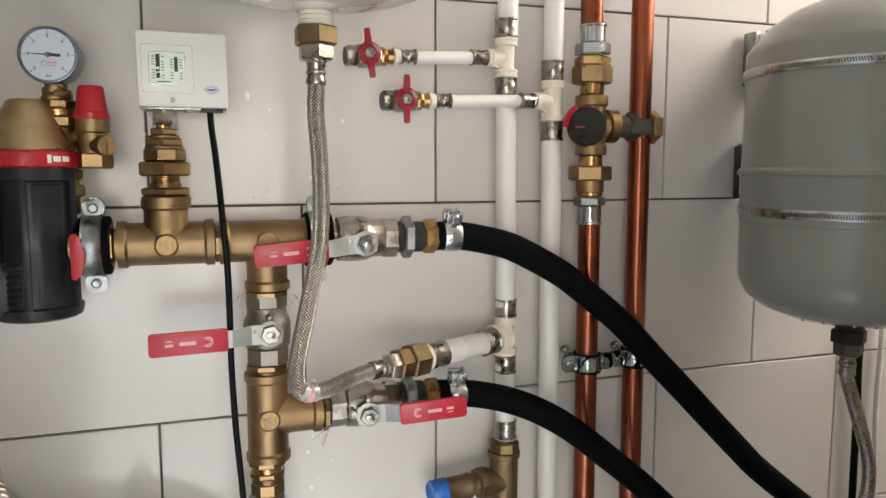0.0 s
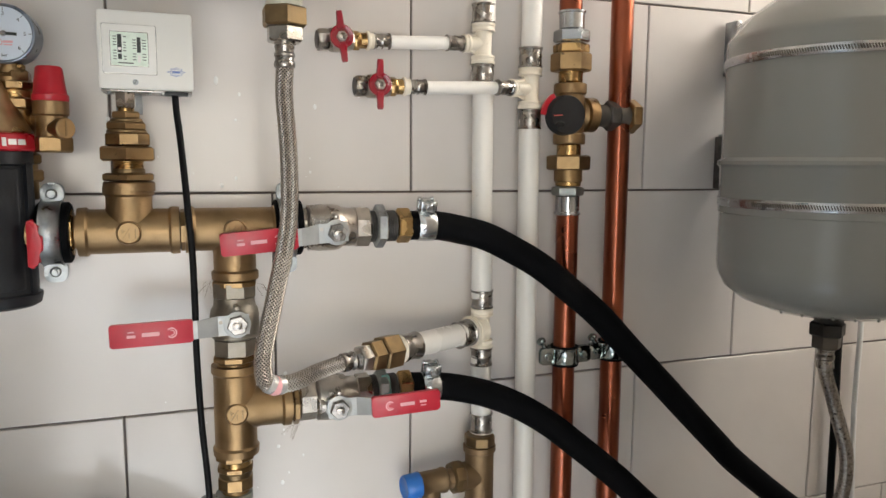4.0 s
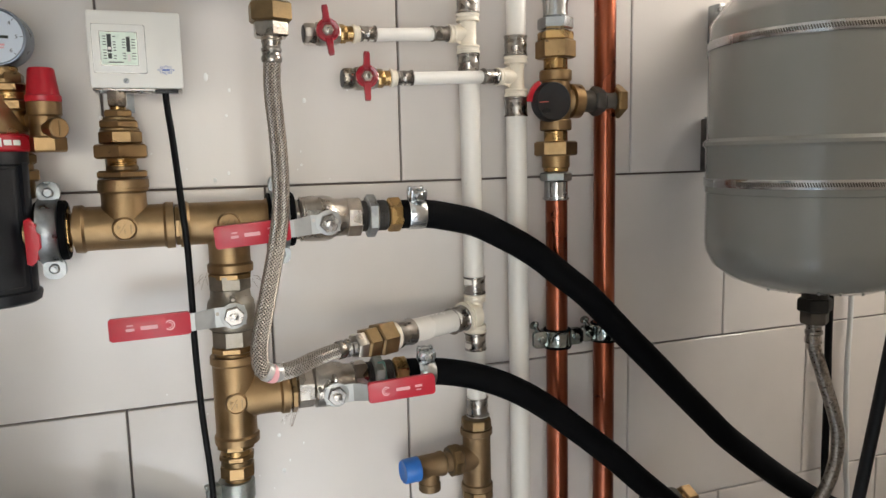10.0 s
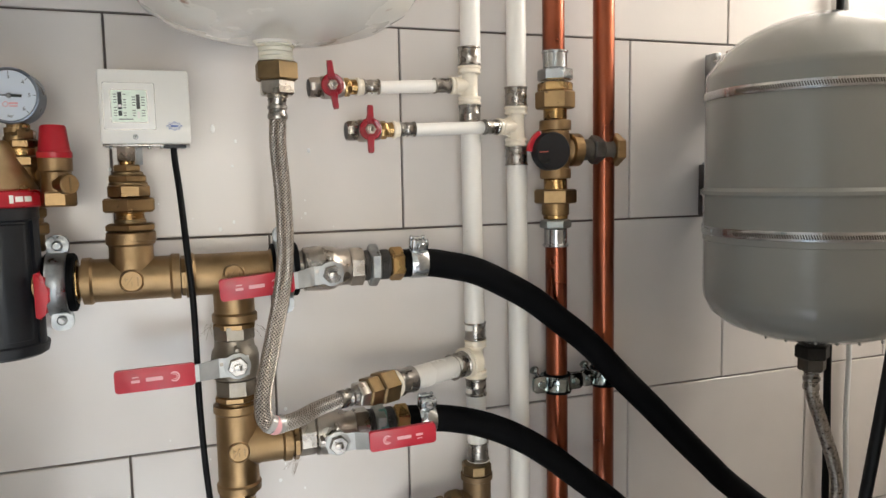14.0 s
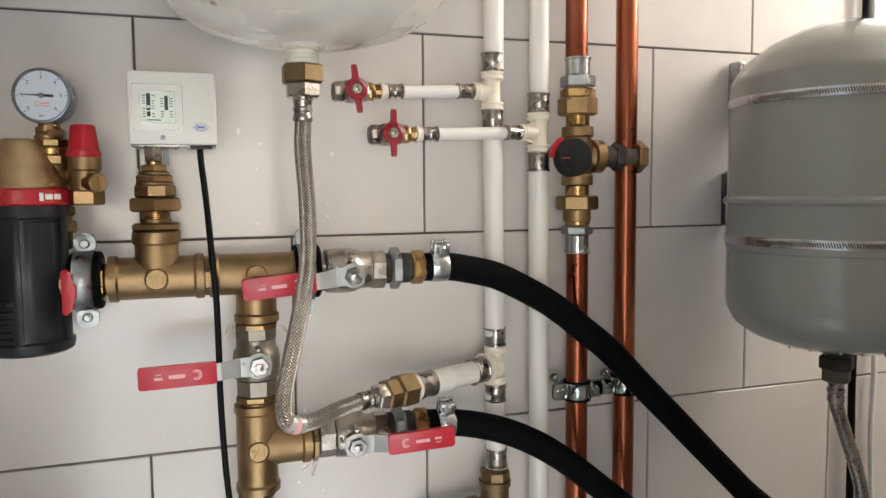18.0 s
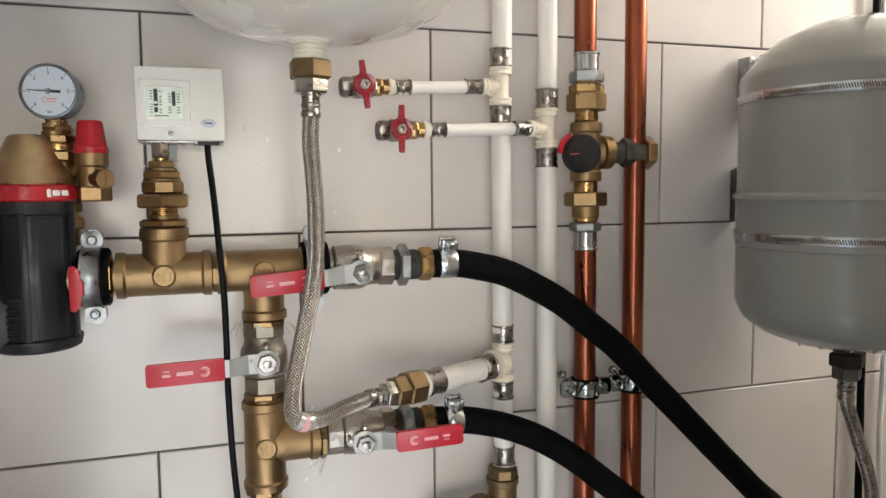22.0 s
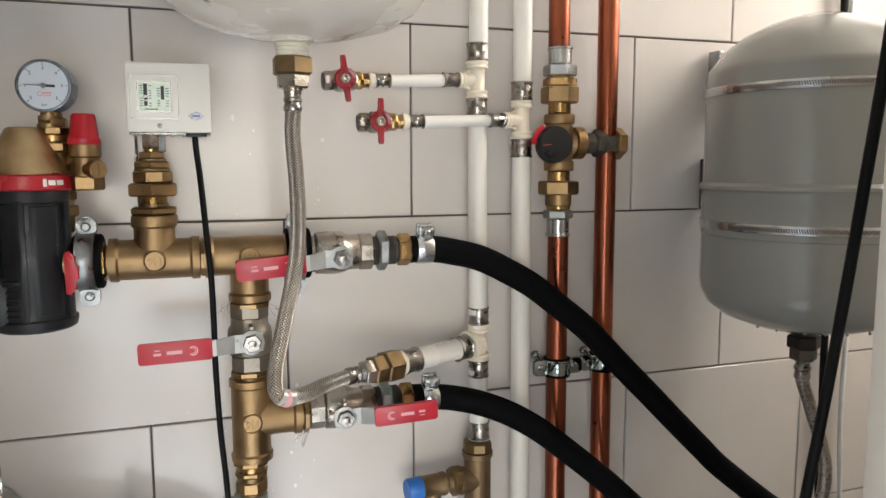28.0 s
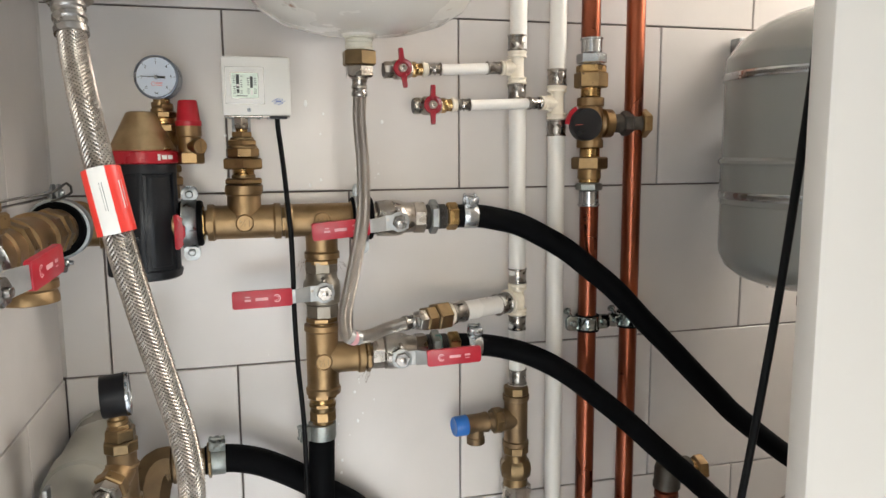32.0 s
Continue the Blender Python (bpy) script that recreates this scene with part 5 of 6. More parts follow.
rv = thing("relief_valve", (0.37, 0.945, 1.19), "small brass relief valve with blue cap and downward outlet", "relief valve")
m = at((RX - 0.036, YR - 0.0045, 1.192), (-1, -0.12, 0.0), 10)
for nm, f, ma, lb in (("hex_nut", lambda b: hexa(b, -0.004, 0.012, 0.044, m, 8), DARKBRASS, ""),
                  ("neck", lambda b: (lathe(b, [(0.010, 0.0165), (0.014, 0.0150), (0.020, 0.0150), (0.023, 0.0185), (0.028, 0.0185), (0.030, 0.0175), (0.060, 0.0175), (0.064, 0.0190)], m), lathe(b, [(0, 0.0150), (0.024, 0.0150), (0.026, 0.0165), (0.036, 0.0165), (0.037, 0.0155), (0.037, 0.012)], at(m @ Vector((0, 0, 0.045)), -Z))), BROWNBRASS, ""),
                  ("cap", lambda b: lathe(b, [(0.062, 0.0172), (0.0635, 0.0184), (0.0855, 0.0178), (0.088, 0.0160), (0.087, 0.0135), (0.086, 0.0)], m, 36), BLUECAP, "round blue plastic cap")):
    b = B()
    f(b)
    part(nm, b, ma, rv, lb)
lever_valve((RX + 0.002, YR, 1.020), Z, 0.044, (0.1, -1, 0), (0.25, 0, -1), 0.010, label="nickel-plated ball valve below the relief tee")
pipe((RX + 0.002, YR, 0.0), (RX + 0.002, YR, 0.98), 0.0162, PIPE_WHITE, "white_pipe", "white plastic pipe rising from the floor", "pipe", "white pipes")

# ---- drain tee at the lower right ----
DX, DYY = 0.755, 0.928
dt = thing("drain_tee", (DX, DYY, 1.05), "dull bronze tee with brass plug and oxidised copper stub", "pipe fitting")
m = at((DX, DYY, 1.064), Z)
for nm, f, ma, lb in (("body", lambda b: (lathe(b, [(-0.036, 0.021), (-0.034, 0.026), (-0.024, 0.026), (-0.020, 0.024), (0.004, 0.024), (0.014, 0.021), (0.021, 0.015), (0.024, 0.006)], m), lathe(b, [(0, 0.022), (0.026, 0.022), (0.030, 0.026), (0.046, 0.026)], at((DX, DYY, 1.060), X))), BRONZE, ""),
                  ("plug_thread", lambda b: thread(b, 0.045, 0.060, 0.0185, at((DX, DYY, 1.060), X)), BRIGHT, ""),
                  ("plug_head", lambda b: hexa(b, 0.059, 0.080, 0.045, at((DX, DYY, 1.060), X, 20)), BRASS, "brass plug"),
                  ("copper_stub", lambda b: lathe(b, [(-0.078, 0.0185), (-0.072, 0.0225), (-0.060, 0.0235), (-0.056, 0.0200), (-0.050, 0.0235), (-0.042, 0.0225), (-0.039, 0.0190), (-0.03, 0.019)], m), REDCOPPER, "dark red copper stub"),
                  ("lower_body", lambda b: (lathe(b, [(-0.135, 0.019), (-0.130, 0.022), (-0.082, 0.022), (-0.078, 0.0195)], m), lathe(b, [(0, 0.017), (0.030, 0.017), (0.031, 0.021), (0.040, 0.021)], at((DX, DYY, 0.958), X))), BRASS, ""),
                  ("branch_nut", lambda b: hexa(b, 0.040, 0.050, 0.044, at((DX, DYY, 0.958), X)), BRASS, ""),
                  ("branch_thread", lambda b: thread(b, 0.050, 0.060, 0.018, at((DX, DYY, 0.958), X)), BRIGHT, ""),
                  ("branch_nut", lambda b: hexa(b, 0.060, 0.084, 0.048, at((DX, DYY, 0.958), X, 15)), BRASS, "brass branch with nut")):
    b = B()
    f(b)
    part(nm, b, ma, dt, lb)
pipe((DX, DYY, 0.0), (DX, DYY, 0.935), 0.0170, COPPER, "copper_pipe", "copper pipe rising from the floor to the drain tee", "pipe", "copper pipes")

# ---- grey expansion tank ----
TX, TY, TR = 0.950, 0.800, 0.160
tank = thing("grey_expansion_tank", (TX, TY, 1.43), "grey enamelled expansion tank strapped to the wall with steel bands", "expansion tank")
bm = B()
prof = [(1.436, 0.030), (1.4365, 0.05), (1.443, 0.090), (1.456, 0.125), (1.474, 0.148), (1.495, 0.158), (1.51, TR), (1.585, TR), (1.5865, TR + 0.0015), (1.652, TR + 0.0015), (1.6545, TR + 0.003), (1.657, TR + 0.0055), (1.662, TR + 0.0055), (1.6645, TR + 0.003), (1.667, TR), (1.832, TR), (1.838, 0.1590), (1.842, 0.1555), (1.866, 0.138), (1.890, 0.108), (1.908, 0.070), (1.920, 0.030), (1.922, 0.008)]
lathe(bm, prof, at((TX, TY, 0)), 96)
part("shell", bm, TANK, tank)
for z, wd in ((1.804, 0.0065), (1.602, 0.0065)):
    bm = B()
    lathe(bm, [(-wd, TR), (-wd, TR + 0.0024), (-wd + 0.001, TR + 0.003), (wd - 0.001, TR + 0.003), (wd, TR + 0.0024), (wd, TR)], at((TX, TY, z)), 96, False)
    sb = part("strap", bm, CHROME, tank, "perforated steel strap")
    # dark slanted bars stand for the shade inside the strap's slots
    bm = B()
    for k in range(150):
        a = radians(-176 + 174 * k / 150)
        block(bm, (0.0010, 0.0015, 0.0062), Matrix.Translation((TX + (TR + 0.003) * math.cos(a), TY + (TR + 0.003) * math.sin(a), z)) @ pose(0, 0, 0, 0, 0, math.degrees(a)) @ pose(0, 0, 0, 22), 0)
    tagged(part("strap_slot_shade", bm, BRONZE, sb), kind="stuff")
for z in (1.66, 1.87):
    bm = B()
    block(bm, (0.012, 0.028, 0.088), Matrix.Translation((0.914 if z > 1.8 else 0.904, 0.99, z - (0.022 if z > 1.8 else 0.0))), 0.002)
    part("wall_bracket", bm, ZINC if z > 1.8 else IRON, tank)
for size, place in (((0.012, 0.08, 0.088), (0.912, 0.966, 1.664)), ((0.012, 0.09, 0.09), (0.955, 0.968, 1.85))):
    bm = B()
    block(bm, size, Matrix.Translation(place), 0.002)
    part("standoff", bm, ZINC, tank)
bm = B()
lathe(bm, [(0, 0.004), (0.022, 0.004), (0.023, 0.007), (0.029, 0.007)], at((0.940, 0.985, 1.893), (0, -1, 0.1)), 14)
part("bracket_bolt", bm, REDCOPPER, tank, "rusty bracket bolt")
rng = random.Random(4)
for k in range(7):
    bm = B()
    a = radians(-165 + 16 * k + rng.uniform(-5, 5))
    bmesh.ops.create_uvsphere(bm, u_segments=8, v_segments=6, radius=0.0022, matrix=Matrix.Translation((TX + 0.115 * math.cos(a), TY + 0.115 * math.sin(a), 1.4495)) @ Matrix.Diagonal((1, 1, 1.2, 1)))
    part("water_drop", bm, TANK, tank)
NK = Vector((0.9475, 0.795, 0))
nipple((NK.x, NK.y, 1.440), -Z, [("cyl", -0.004, 0.020, 0.038, BLACKIRON), ("hex", 0.016, 0.037, 0.044, BLACKIRON), ("hex", 0.036, 0.056, 0.036, BRONZE)], "tank_connector", "dark threaded connector with bronze nut under the tank")
TL = [(NK.x, NK.y, 1.382), (NK.x + 0.001, NK.y, 1.350), (0.977, 0.8, 1.291), (1.012, 0.8, 1.195), (1.01, 0.81, 1.113), (0.982, 0.83, 1.043), (0.946, 0.86, 0.992), (0.910, 0.90, 0.962), (DX + 0.080, DYY, 0.958)]
braided_hose(TL, 0.0100, "thin braided steel hose from the tank curving to the drain tee", 14, DARKBRAID, 0.85, 0.5)
th = thing("hose_ferrule", (NK.x, NK.y, 1.37), "crimped steel ferrule below the tank", "ferrule")
bm = B()
lathe(bm, [(0, 0.010), (0.002, 0.0128), (0.007, 0.0128), (0.009, 0.0112), (0.013, 0.0112), (0.015, 0.0130), (0.020, 0.0130), (0.022, 0.0112), (0.028, 0.0125), (0.034, 0.0125), (0.035, 0.011)], at((NK.x, NK.y, 1.388), -Z), 28)
part("ferrule", bm, STEEL, th)
bm = B()
tube(bm, [(1.193, 0.990, 3.0), (1.194, 0.990, 2.4), (1.196, 0.990, 1.90), (1.196, 0.991, 1.55), (1.197, 0.992, 1.31), (1.200, 0.992, 1.20), (1.203, 0.993, 1.05), (1.207, 0.993, 0.85), (1.21, 0.993, 0.0)], 0.0068, 12, 0.02)
solid("wall_cable", bm, CABLE, "black cable running down the tiled wall behind the tank", "cable")
bm = B()
tube(bm, [(1.212, 0.995, 3.0), (1.212, 0.995, 2.3), (1.225, 0.995, 1.80), (1.248, 0.995, 1.50), (1.254, 0.995, 1.34), (1.252, 0.995, 1.20), (1.262, 0.995, 1.02), (1.270, 0.995, 0.85), (1.27, 0.995, 0.0)], 0.0050, 12, 0.02)
solid("white_wall_cable", bm, WHITE_CABLE, "thin white cable running down the tiled wall", "cable")

# ---- cable behind the partition's edge ----
bm = B()
tube(bm, [(0.36, 0.33, 0.0), (0.37, 0.32, 0.6), (0.385, 0.308, 1.0), (0.402, 0.296, 1.20), (0.416, 0.284, 1.32), (0.425, 0.271, 1.44), (0.4285, 0.255, 1.56), (0.428, 0.238, 1.68), (0.426, 0.222, 1.8), (0.425, 0.212, 1.95), (0.426, 0.207, 2.2), (0.426, 0.2065, 3.0)], 0.0036, 16, 0.015)
solid("hanging_cable", bm, CABLE, "black cable hanging just behind the partition's edge", "cable")

# ---- braided hose in front, valve group on the left wall ----
FH = [(-0.1357, 0.385, 1.7886), (-0.1316, 0.374, 1.7547), (-0.122, 0.35, 1.715), (-0.112, 0.337, 1.67), (-0.1, 0.332, 1.61), (-0.0883, 0.3402, 1.5511), (-0.0764, 0.3486, 1.4965), (-0.066, 0.3534, 1.4482), (-0.0613, 0.3531, 1.4056), (-0.0665, 0.375, 1.3584), (-0.0755, 0.3997, 1.3114), (-0.092, 0.4268, 1.2394), (-0.102, 0.4388, 1.1752)]
th = braided_hose(FH, 0.0107, "thick braided steel hose with red and white label hanging in front", 18)
run = spline([FH[1], FH[2], FH[3], FH[4], FH[5], FH[6]], 0.004)
fr = frames_along(run)
lab = [f for f in fr if 1.622 < f[0].z < 1.671]
for nm, a0, a1, ma, rr in (("label_red", -150, -16, LABELRED, 0.0142), ("label_white", -16, 38, LABELWHITE, 0.0143), ("label_red", 38, 110, LABELRED, 0.0142), ("text_bar", 2, 3.4, INK, 0.0145), ("text_bar", 9, 10, INK, 0.0145), ("text_bar", -50, -47, LABELWHITE, 0.0145), ("text_bar", -60, -58, LABELWHITE, 0.0145)):
    bm = B()
    rows = []
    for q, u, v in (lab if nm != "text_bar" else lab[3:-4]):
        tan = u.cross(v)
        ref = (Vector((0.1, -1, 0)) - tan * tan.dot(Vector((0.1, -1, 0)))).normalized()
        sd = tan.cross(ref)
        rows.append([bm.verts.new(q + rr * (math.cos(radians(a)) * ref + math.sin(radians(a)) * sd)) for a in [a0 + (a1 - a0) * i / 10 for i in range(11)]])
    for x, y in zip(rows, rows[1:]):
        for i in range(10):
            bm.faces.new((x[i], x[i + 1], y[i + 1], y[i]))
    part(nm, bm, ma, th, "red and white paper label" if nm == "label_white" else "")
m = at((-0.1367, 0.3880, 1.7968), (-0.12, 0.30, 1))
th = thing("hose_ferrule", (-0.1348, 0.382, 1.777), "crimped steel ferrule and nickel nut of the thick hose", "ferrule")
bm = B()
lathe(bm, [(-0.024, 0.0118), (-0.0235, 0.0130), (-0.0185, 0.0132), (-0.017, 0.0120), (-0.013, 0.0119), (-0.0115, 0.0131), (-0.0085, 0.0131), (-0.007, 0.0119), (-0.004, 0.0119), (-0.0025, 0.0130), (0.0015, 0.0130), (0.003, 0.0116), (0.005, 0.010)], m, 36)
part("ferrule", bm, STEEL, th)
bm = B()
hexa(bm, 0.004, 0.021, 0.034, m)
part("hex_nut", bm, NICKEL, th)
bm = B()
lathe(bm, [(0.020, 0.0145), (0.10, 0.0145)], m, 30)
part("stub", bm, BLUEVESSEL, th)
bv = thing("blue_grey_vessel", (-0.15, 0.47, 1.87), "blue-grey enamelled vessel above the thick braided hose", "expansion vessel")
bm = B()
lathe(bm, [(1.858, 0.03), (1.859, 0.095), (1.863, 0.104), (1.873, 0.108), (1.90, 0.108), (2.15, 0.108), (2.19, 0.08), (2.2, 0.01)], at((-0.190, 0.50, 0)), 64)
part("shell", bm, BLUEVESSEL, bv)

LX = -0.248
LZ = 1.585
# run along the left wall: elbow, tee with vent, clip, near valve
th = thing("left_run", (LX, 0.75, LZ), "cast brass elbow and tee run along the side wall", "pipe fitting")
bm = B()
lathe(bm, [(0, 0.027), (0.012, 0.030), (0.016, 0.027), (0.14, 0.027)], at((LX, 0.885, LZ), -Y), 36)
bmesh.ops.create_uvsphere(bm, u_segments=32, v_segments=20, radius=0.029, matrix=Matrix.Translation((LX, 0.885, LZ)))
part("elbow", bm, CAST, th)
bm = B()
lathe(bm, [(-0.050, 0.026), (-0.048, 0.031), (-0.030, 0.031), (-0.028, 0.027), (0.030, 0.027), (0.032, 0.031), (0.048, 0.031), (0.050, 0.026)], at((LX, 0.620, LZ), -Y), 36)
lathe(bm, [(0, 0.026), (0.040, 0.026), (0.042, 0.0305), (0.050, 0.0305), (0.053, 0.028), (0.060, 0.0305), (0.066, 0.0305), (0.068, 0.024)], at((LX + 0.002, 0.620, LZ), -Z), 36)
part("side_tee", bm, CAST, th)
for y0, y1, af in ((0.735, 0.705, 0.056), (0.703, 0.672, 0.052), (0.572, 0.548, 0.056)):
    bm = B()
    hexa(bm, 0, y0 - y1, af, at((LX, y0, LZ), -Y), 8)
    part("octagon", bm, BRASS, th)
bm = B()
lathe(bm, [(-0.055, 0.024), (-0.053, 0.029), (-0.042, 0.029), (-0.04, 0.0265), (0.04, 0.0265), (0.042, 0.029), (0.053, 0.029), (0.055, 0.024)], at((LX, 0.466, LZ), -Y), 36)
lathe(bm, [(0, 0.026), (0.034, 0.026), (0.036, 0.029), (0.044, 0.0285)], at((LX, 0.466, LZ - 0.01)), 36)
part("tee", bm, CAST, th)
pipe_clip((LX, 0.775, LZ), Y, 0.0275)
pipe((LX, 0.52, LZ), (LX, 0.67, LZ), 0.0255, CAST, "brass_pipe", "brass pipe piece along the side wall", "pipe")
bm = B()
tube(bm, [(LEFT + 0.001, 0.66, 1.62), (-0.28, 0.70, 1.628), (-0.245, 0.74, 1.634), (-0.228, 0.745, 1.645), (-0.222, 0.74, 1.634), (-0.235, 0.74, 1.626), (-0.25, 0.76, 1.622)], 0.0016, 8)
solid("wire_loop", bm, IRON, "twisted dark wire loop on the pipe clip", "wire")
av = thing("air_vent", (LX, 0.466, 1.60), "brass automatic air vent with black cap on stacked hexagons", "air vent")
m = at((LX + 0.004, 0.468, 1.614), Z, 10)
for nm, f, ma, lb in (("hex_nut", lambda b: hexa(b, 0.0, 0.016, 0.050, m), BRASS, ""), ("hex_nut", lambda b: hexa(b, 0.015, 0.026, 0.040, m), BRASS, ""), ("hex_nut", lambda b: hexa(b, 0.026, 0.046, 0.027, m), BRIGHT, ""),
                      ("body", lambda b: lathe(b, [(0.045, 0.015), (0.048, 0.0163), (0.100, 0.0163), (0.101, 0.018), (0.116, 0.018), (0.118, 0.0163)], m, 36), BRIGHT, "smooth turned brass body"),
                      ("cap", lambda b: lathe(b, [(0.118, 0.009), (0.119, 0.012), (0.134, 0.012), (0.136, 0.0105), (0.136, 0)], m, 24), BLACKPL, "black ribbed cap")):
    b = B()
    f(b)
    part(nm, b, ma, av, lb)
pipe_clip((LX, 0.428, LZ - 0.004), Y, 0.0285)
lever_valve((LX + 0.002, 0.370, LZ - 0.010), Y, 0.050, (1, -0.12, 0.0), (0.06, 1, 0.10), 0.008, 0.116, label="nickel-plated ball valve on the side wall with red lever")
nipple((LX + 0.002, 0.322, LZ - 0.010), -Y, [("cyl", -0.004, 0.03, 0.052, BRASS), ("oct", 0.028, 0.05, 0.050, BRASS)], "brass_nipple", "brass fitting on the near end of the side valve", group="brass nipples")

# ---- lower left: gauge riser, elbow, drain pipe ----
dial_gauge((-0.170, 0.725, 1.372), (1, 0.12, 0.05), Z, 0.0285, 0.032, CHROME, BLACKPL, "black_gauge", "black-cased pressure gauge turned edge-on", False)
QX, QY = -0.182, 0.723
nipple((QX, QY, 1.211), Z, [("cyl", -0.06, 0.095, 0.037, BROWNBRASS), ("oct", 0.085, 0.101, 0.041, DARKBRASS), ("cyl", 0.062, 0.068, 0.042, BROWNBRASS), ("oct", 0.000, 0.022, 0.045, DARKBRASS), ("cyl", -0.02, -0.012, 0.044, BROWNBRASS), ("hex", 0.100, 0.117, 0.034, DARKBRASS), ("hex", 0.112, 0.122, 0.024, BRASS), ("cyl", 0.119, 0.137, 0.017, BRIGHT)], "gauge_riser", "dull brass riser below the black gauge")
UD = Vector((-0.32, -0.86, -0.36))
nipple((QX, QY, 1.272), UD, [("cyl", 0, 0.024, 0.038, CAST), ("hex", 0.022, 0.036, 0.038, BRASS), ("hex", 0.035, 0.050, 0.031, NICKEL), ("cyl", 0.049, 0.074, 0.025, STEEL)], "side_union", "brass and nickel union turned towards the room")
s0 = Vector((QX, QY, 1.272)) + UD.normalized() * 0.072
braided_hose([s0, s0 + Vector((-0.014, -0.04, -0.022)), s0 + Vector((-0.03, -0.08, -0.07)), s0 + Vector((-0.035, -0.09, -0.16))], 0.0115, "thin braided steel hose hanging from the side union", 14)
nipple((-0.157, 0.922, 1.184), (1, 0.05, 0.02), [("cyl", 0.0, 0.0115, 0.056, BROWNBRASS), ("cyl", 0.0125, 0.022, 0.059, BROWNBRASS), ("hex", 0.023, 0.033, 0.056, DARKBRASS), ("cyl", 0.033, 0.036, 0.046, BRIGHT), ("oct", 0.036, 0.043, 0.052, DARKBRASS), ("cyl", 0.043, 0.048, 0.044, BRIGHT), ("cyl", 0.048, 0.074, 0.041, DARKBRASS), ("oct", 0.066, 0.072, 0.053, DARKBRASS)], "hose_tail", "brass hose tail with hexagons and a thin flange")
th = thing("brass_elbow", (-0.18, 0.915, 1.18), "faceted cast brass elbow turning down from the hose tail", "pipe fitting")
bm = B()
tube(bm, [(-0.148, 0.922, 1.184), (-0.160, 0.921, 1.184), (-0.172, 0.914, 1.177), (-0.178, 0.902, 1.158), (-0.181, 0.890, 1.132)], 0.033, 8, 0.012)
part("elbow", bm, BROWNBRASS, th, "", 18)
bm = B()
lathe(bm, [(-0.004, 0.030), (0.0, 0.033), (0.006, 0.033), (0.008, 0.029)], at((-0.181, 0.893, 1.138), (0.0, -0.35, -1)), 36)
part("rim", bm, BROWNBRASS, th)
bm = B()
hexa(bm, 0.006, 0.028, 0.050, at((-0.181, 0.893, 1.138), (0.0, -0.35, -1)), 8)
part("octagon", bm, DULLSTEEL, th)
bm = B()
lathe(bm, [(0.028, 0.022), (0.2, 0.022)], at((-0.181, 0.893, 1.138), (0.0, -0.35, -1)), 28)
part("stub", bm, DARKBRASS, th)
hose_clamp((-0.181, 0.873, 1.082), (0.0, -0.35, -1), 0.024, (1, -0.3, 0), dull=False, label="bright bolt clamp below the elbow")
PXX, PZ = -0.257, 1.213
dp = thing("drain_pipe", (PXX, 0.8, PZ), "greyish white plastic drain pipe along the side wall", "pipe")
bm = B()
lathe(bm, [(0, 0.048), (0.150, 0.048), (0.152, 0.0525), (0.205, 0.0525), (0.209, 0.048), (0.9, 0.048)], at((PXX, WALL - 0.004, PZ), (0.02, -1, -0.03)), 48)
part("barrel", bm, PVC, dp)
bm = B()
lathe(bm, [(-0.012, 0.048), (-0.012, 0.0535), (0.012, 0.0535), (0.012, 0.048)], at((PXX + 0.007, 0.66, PZ - 0.0105), (0.02, -1, -0.03)), 40)
part("clip_lining", bm, RUBBER, dp)
bm = B()
lathe(bm, [(-0.009, 0.053), (-0.009, 0.0555), (0.009, 0.0555), (0.009, 0.053)], at((PXX + 0.007, 0.661, PZ - 0.0105), (0.02, -1, -0.03)), 40)
block(bm, (0.006, 0.018, 0.03), Matrix.Translation((PXX, 0.661, PZ + 0.055)), 0.001)
part("clip_band", bm, ZINC, dp)

# ---- loose hemp fibres at two threaded joints ----
rng = random.Random(21)
for o, n, lean in ((Vector((0.172, 0.886, 1.322)), 7, -0.6), (Vector((CX - 0.026, 0.886, 1.512)), 4, -0.8), (Vector((CX + 0.029, 0.886, 1.505)), 5, 0.8)):
    bm = B()
    for k in range(n):
        p = o + Vector((rng.uniform(-0.006, 0.006), rng.uniform(-0.002, 0.004), rng.uniform(-0.003, 0.003)))
        ln = rng.uniform(0.008, 0.022)
        d = Vector((lean * rng.uniform(0.3, 1.2), rng.uniform(-0.3, 0.1), -rng.uniform(0.3, 1.0))).normalized()
        tube(bm, [p, p + d * ln * 0.5 + Vector((0, 0, 0.002)), p + d * ln + Vector((rng.uniform(-0.004, 0.004), 0, -0.002))], 0.00022, 4, 0.004)
    solid("hemp_fibres", bm, HEMP, "loose brown hemp fibres at a threaded brass joint", "fibres", "", "stuff")

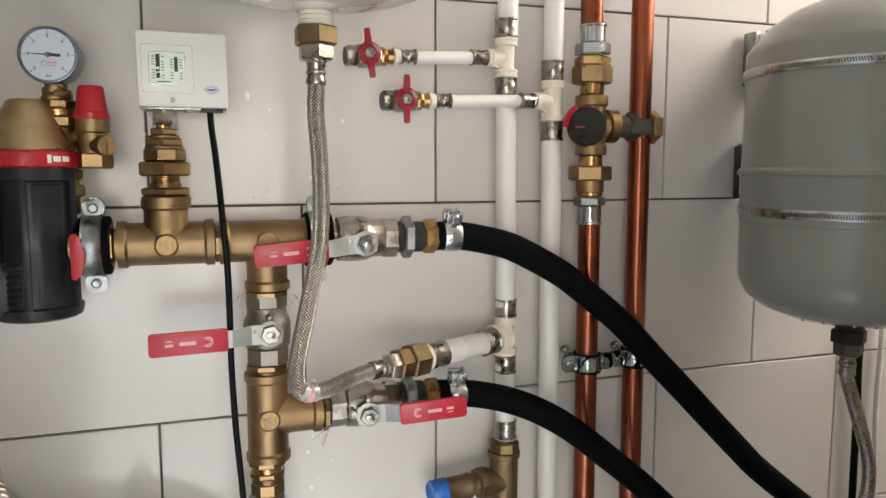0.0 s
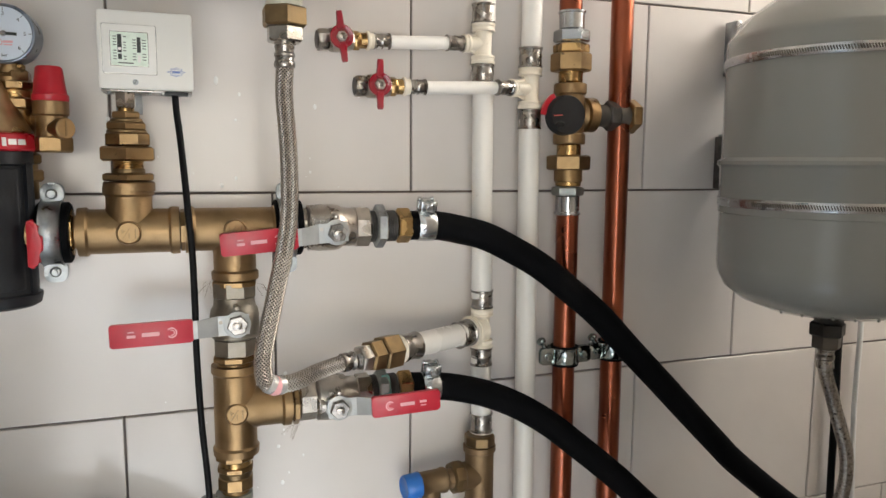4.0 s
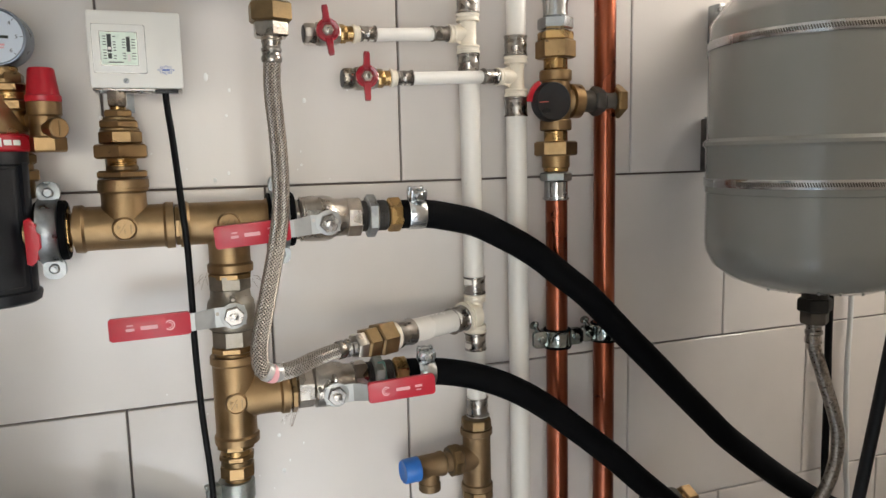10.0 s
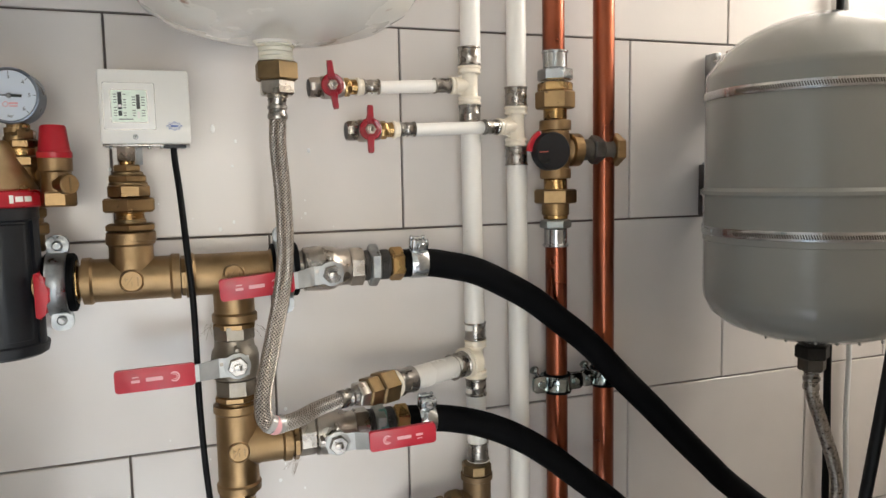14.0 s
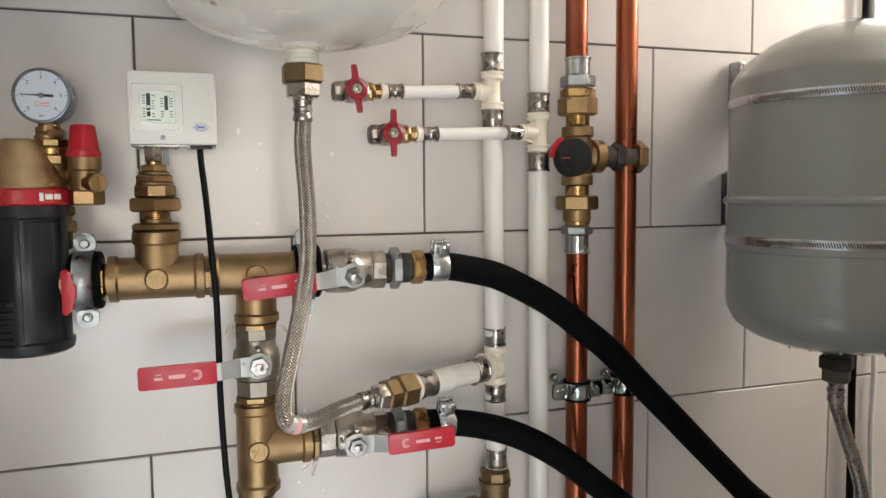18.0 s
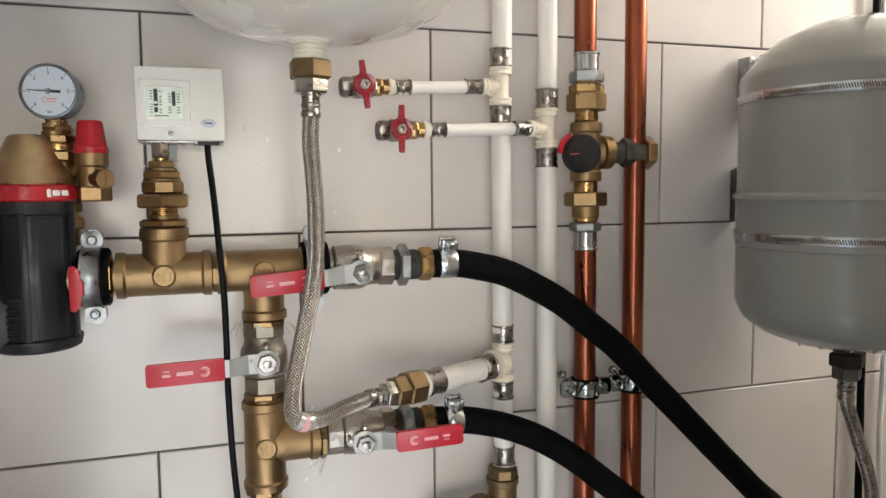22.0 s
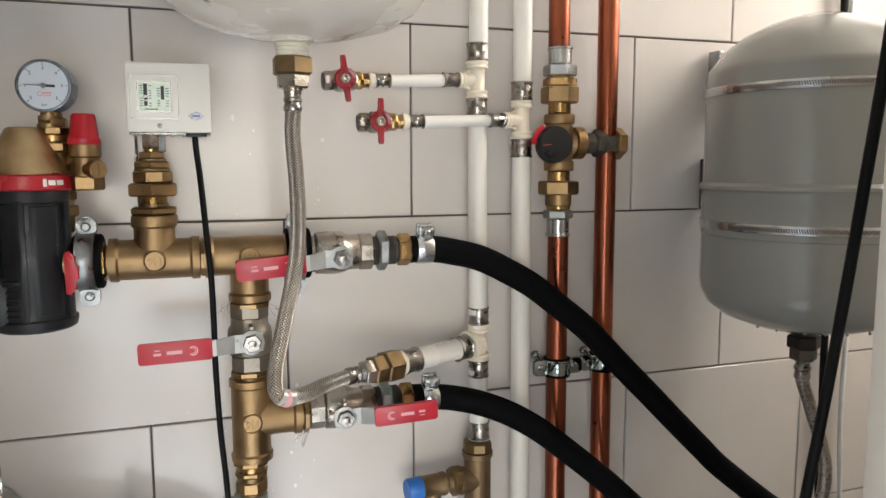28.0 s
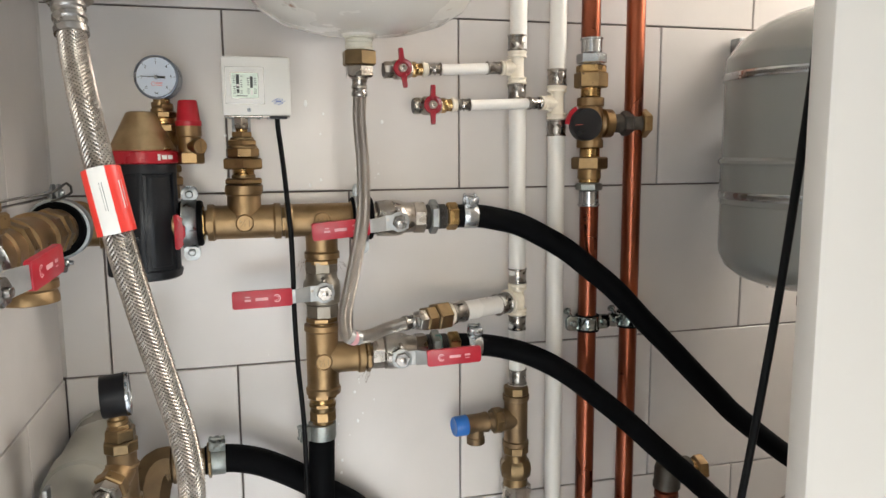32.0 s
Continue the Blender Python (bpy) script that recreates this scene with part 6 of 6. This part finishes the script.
# ---- limescale splashes on the wall ----
rng = random.Random(9)
for k in range(46):
    x, z = (rng.gauss(0.12, 0.045), rng.gauss(1.23, 0.06)) if k < 30 else (rng.gauss(0.13, 0.09), rng.uniform(1.62, 1.78))
    r = rng.choice((0.0009, 0.0013, 0.0019, 0.0026))
    bm = B()
    bmesh.ops.create_uvsphere(bm, u_segments=8, v_segments=5, radius=r, matrix=Matrix.Translation((x, WALL - 0.0002, z)) @ Matrix.Diagonal((1, 0.12, rng.uniform(1, 1.8), 1)))
    solid("water_splash", bm, SCALE, "small dried water splash on the tiled wall", "splash", "water splashes")

bm = B()
bmesh.ops.create_uvsphere(bm, u_segments=10, v_segments=7, radius=0.0034, matrix=Matrix.Translation((0.090, WALL - 0.0003, 1.763)) @ Matrix.Diagonal((0.9, 0.2, 1.7, 1)))
solid("water_splash", bm, SCALE, "dried white drip on the tiled wall beside the switch box", "splash", "water splashes")

# ---- tiles, each on its own ----


def tile_mesh(w, h):
    bm = B()
    a = 0.0012
    lo = [(-w / 2, 0, -h / 2), (w / 2, 0, -h / 2), (w / 2, 0, h / 2), (-w / 2, 0, h / 2)]
    loops = [[Vector(p) for p in lo], [Vector((x, -0.0066, z)) for x, _, z in lo], [Vector((x - math.copysign(a, x), -0.0075, z - math.copysign(a, z))) for x, _, z in lo]]
    rings(bm, loops)
    bmesh.ops.recalc_face_normals(bm, faces=bm.faces)
    me = bpy.data.meshes.new("tile")
    bm.to_mesh(me)
    bm.free()
    me.materials.append(TILE)
    return me


GAP = 0.0032
meshes = {}


def lay_tiles(parent, a0, a1, place, shift):
    k0 = -6
    for k in range(-6, 5):
        z0, z1 = max(0.0, ROW0 + ROW * k), min(2.98, ROW0 + ROW * (k + 1))
        if z1 - z0 < 0.03:
            continue
        off = shift + (0.0 if k % 2 == 0 else COL / 2)
        j = math.floor((a0 - off) / COL)
        while off + j * COL < a1:
            x0, x1 = max(a0, off + j * COL), min(a1, off + (j + 1) * COL)
            j += 1
            if x1 - x0 < 0.012:
                continue
            key = (round(x1 - x0 - GAP, 4), round(z1 - z0 - GAP, 4))
            if key not in meshes:
                meshes[key] = tile_mesh(*key)
            ob = new("tile", meshes[key])
            ob.parent = parent
            ob.matrix_basis = place((x0 + x1) / 2, (z0 + z1) / 2)


lay_tiles(wall_back, LEFT, RIGHT, lambda a, z: pose(a, WALL + 0.0075, z), COL0)
lay_tiles(wall_left, JAMB_Y, WALL, lambda a, z: pose(LEFT - 0.0075, a, z, 0, 0, 90), 0.80)
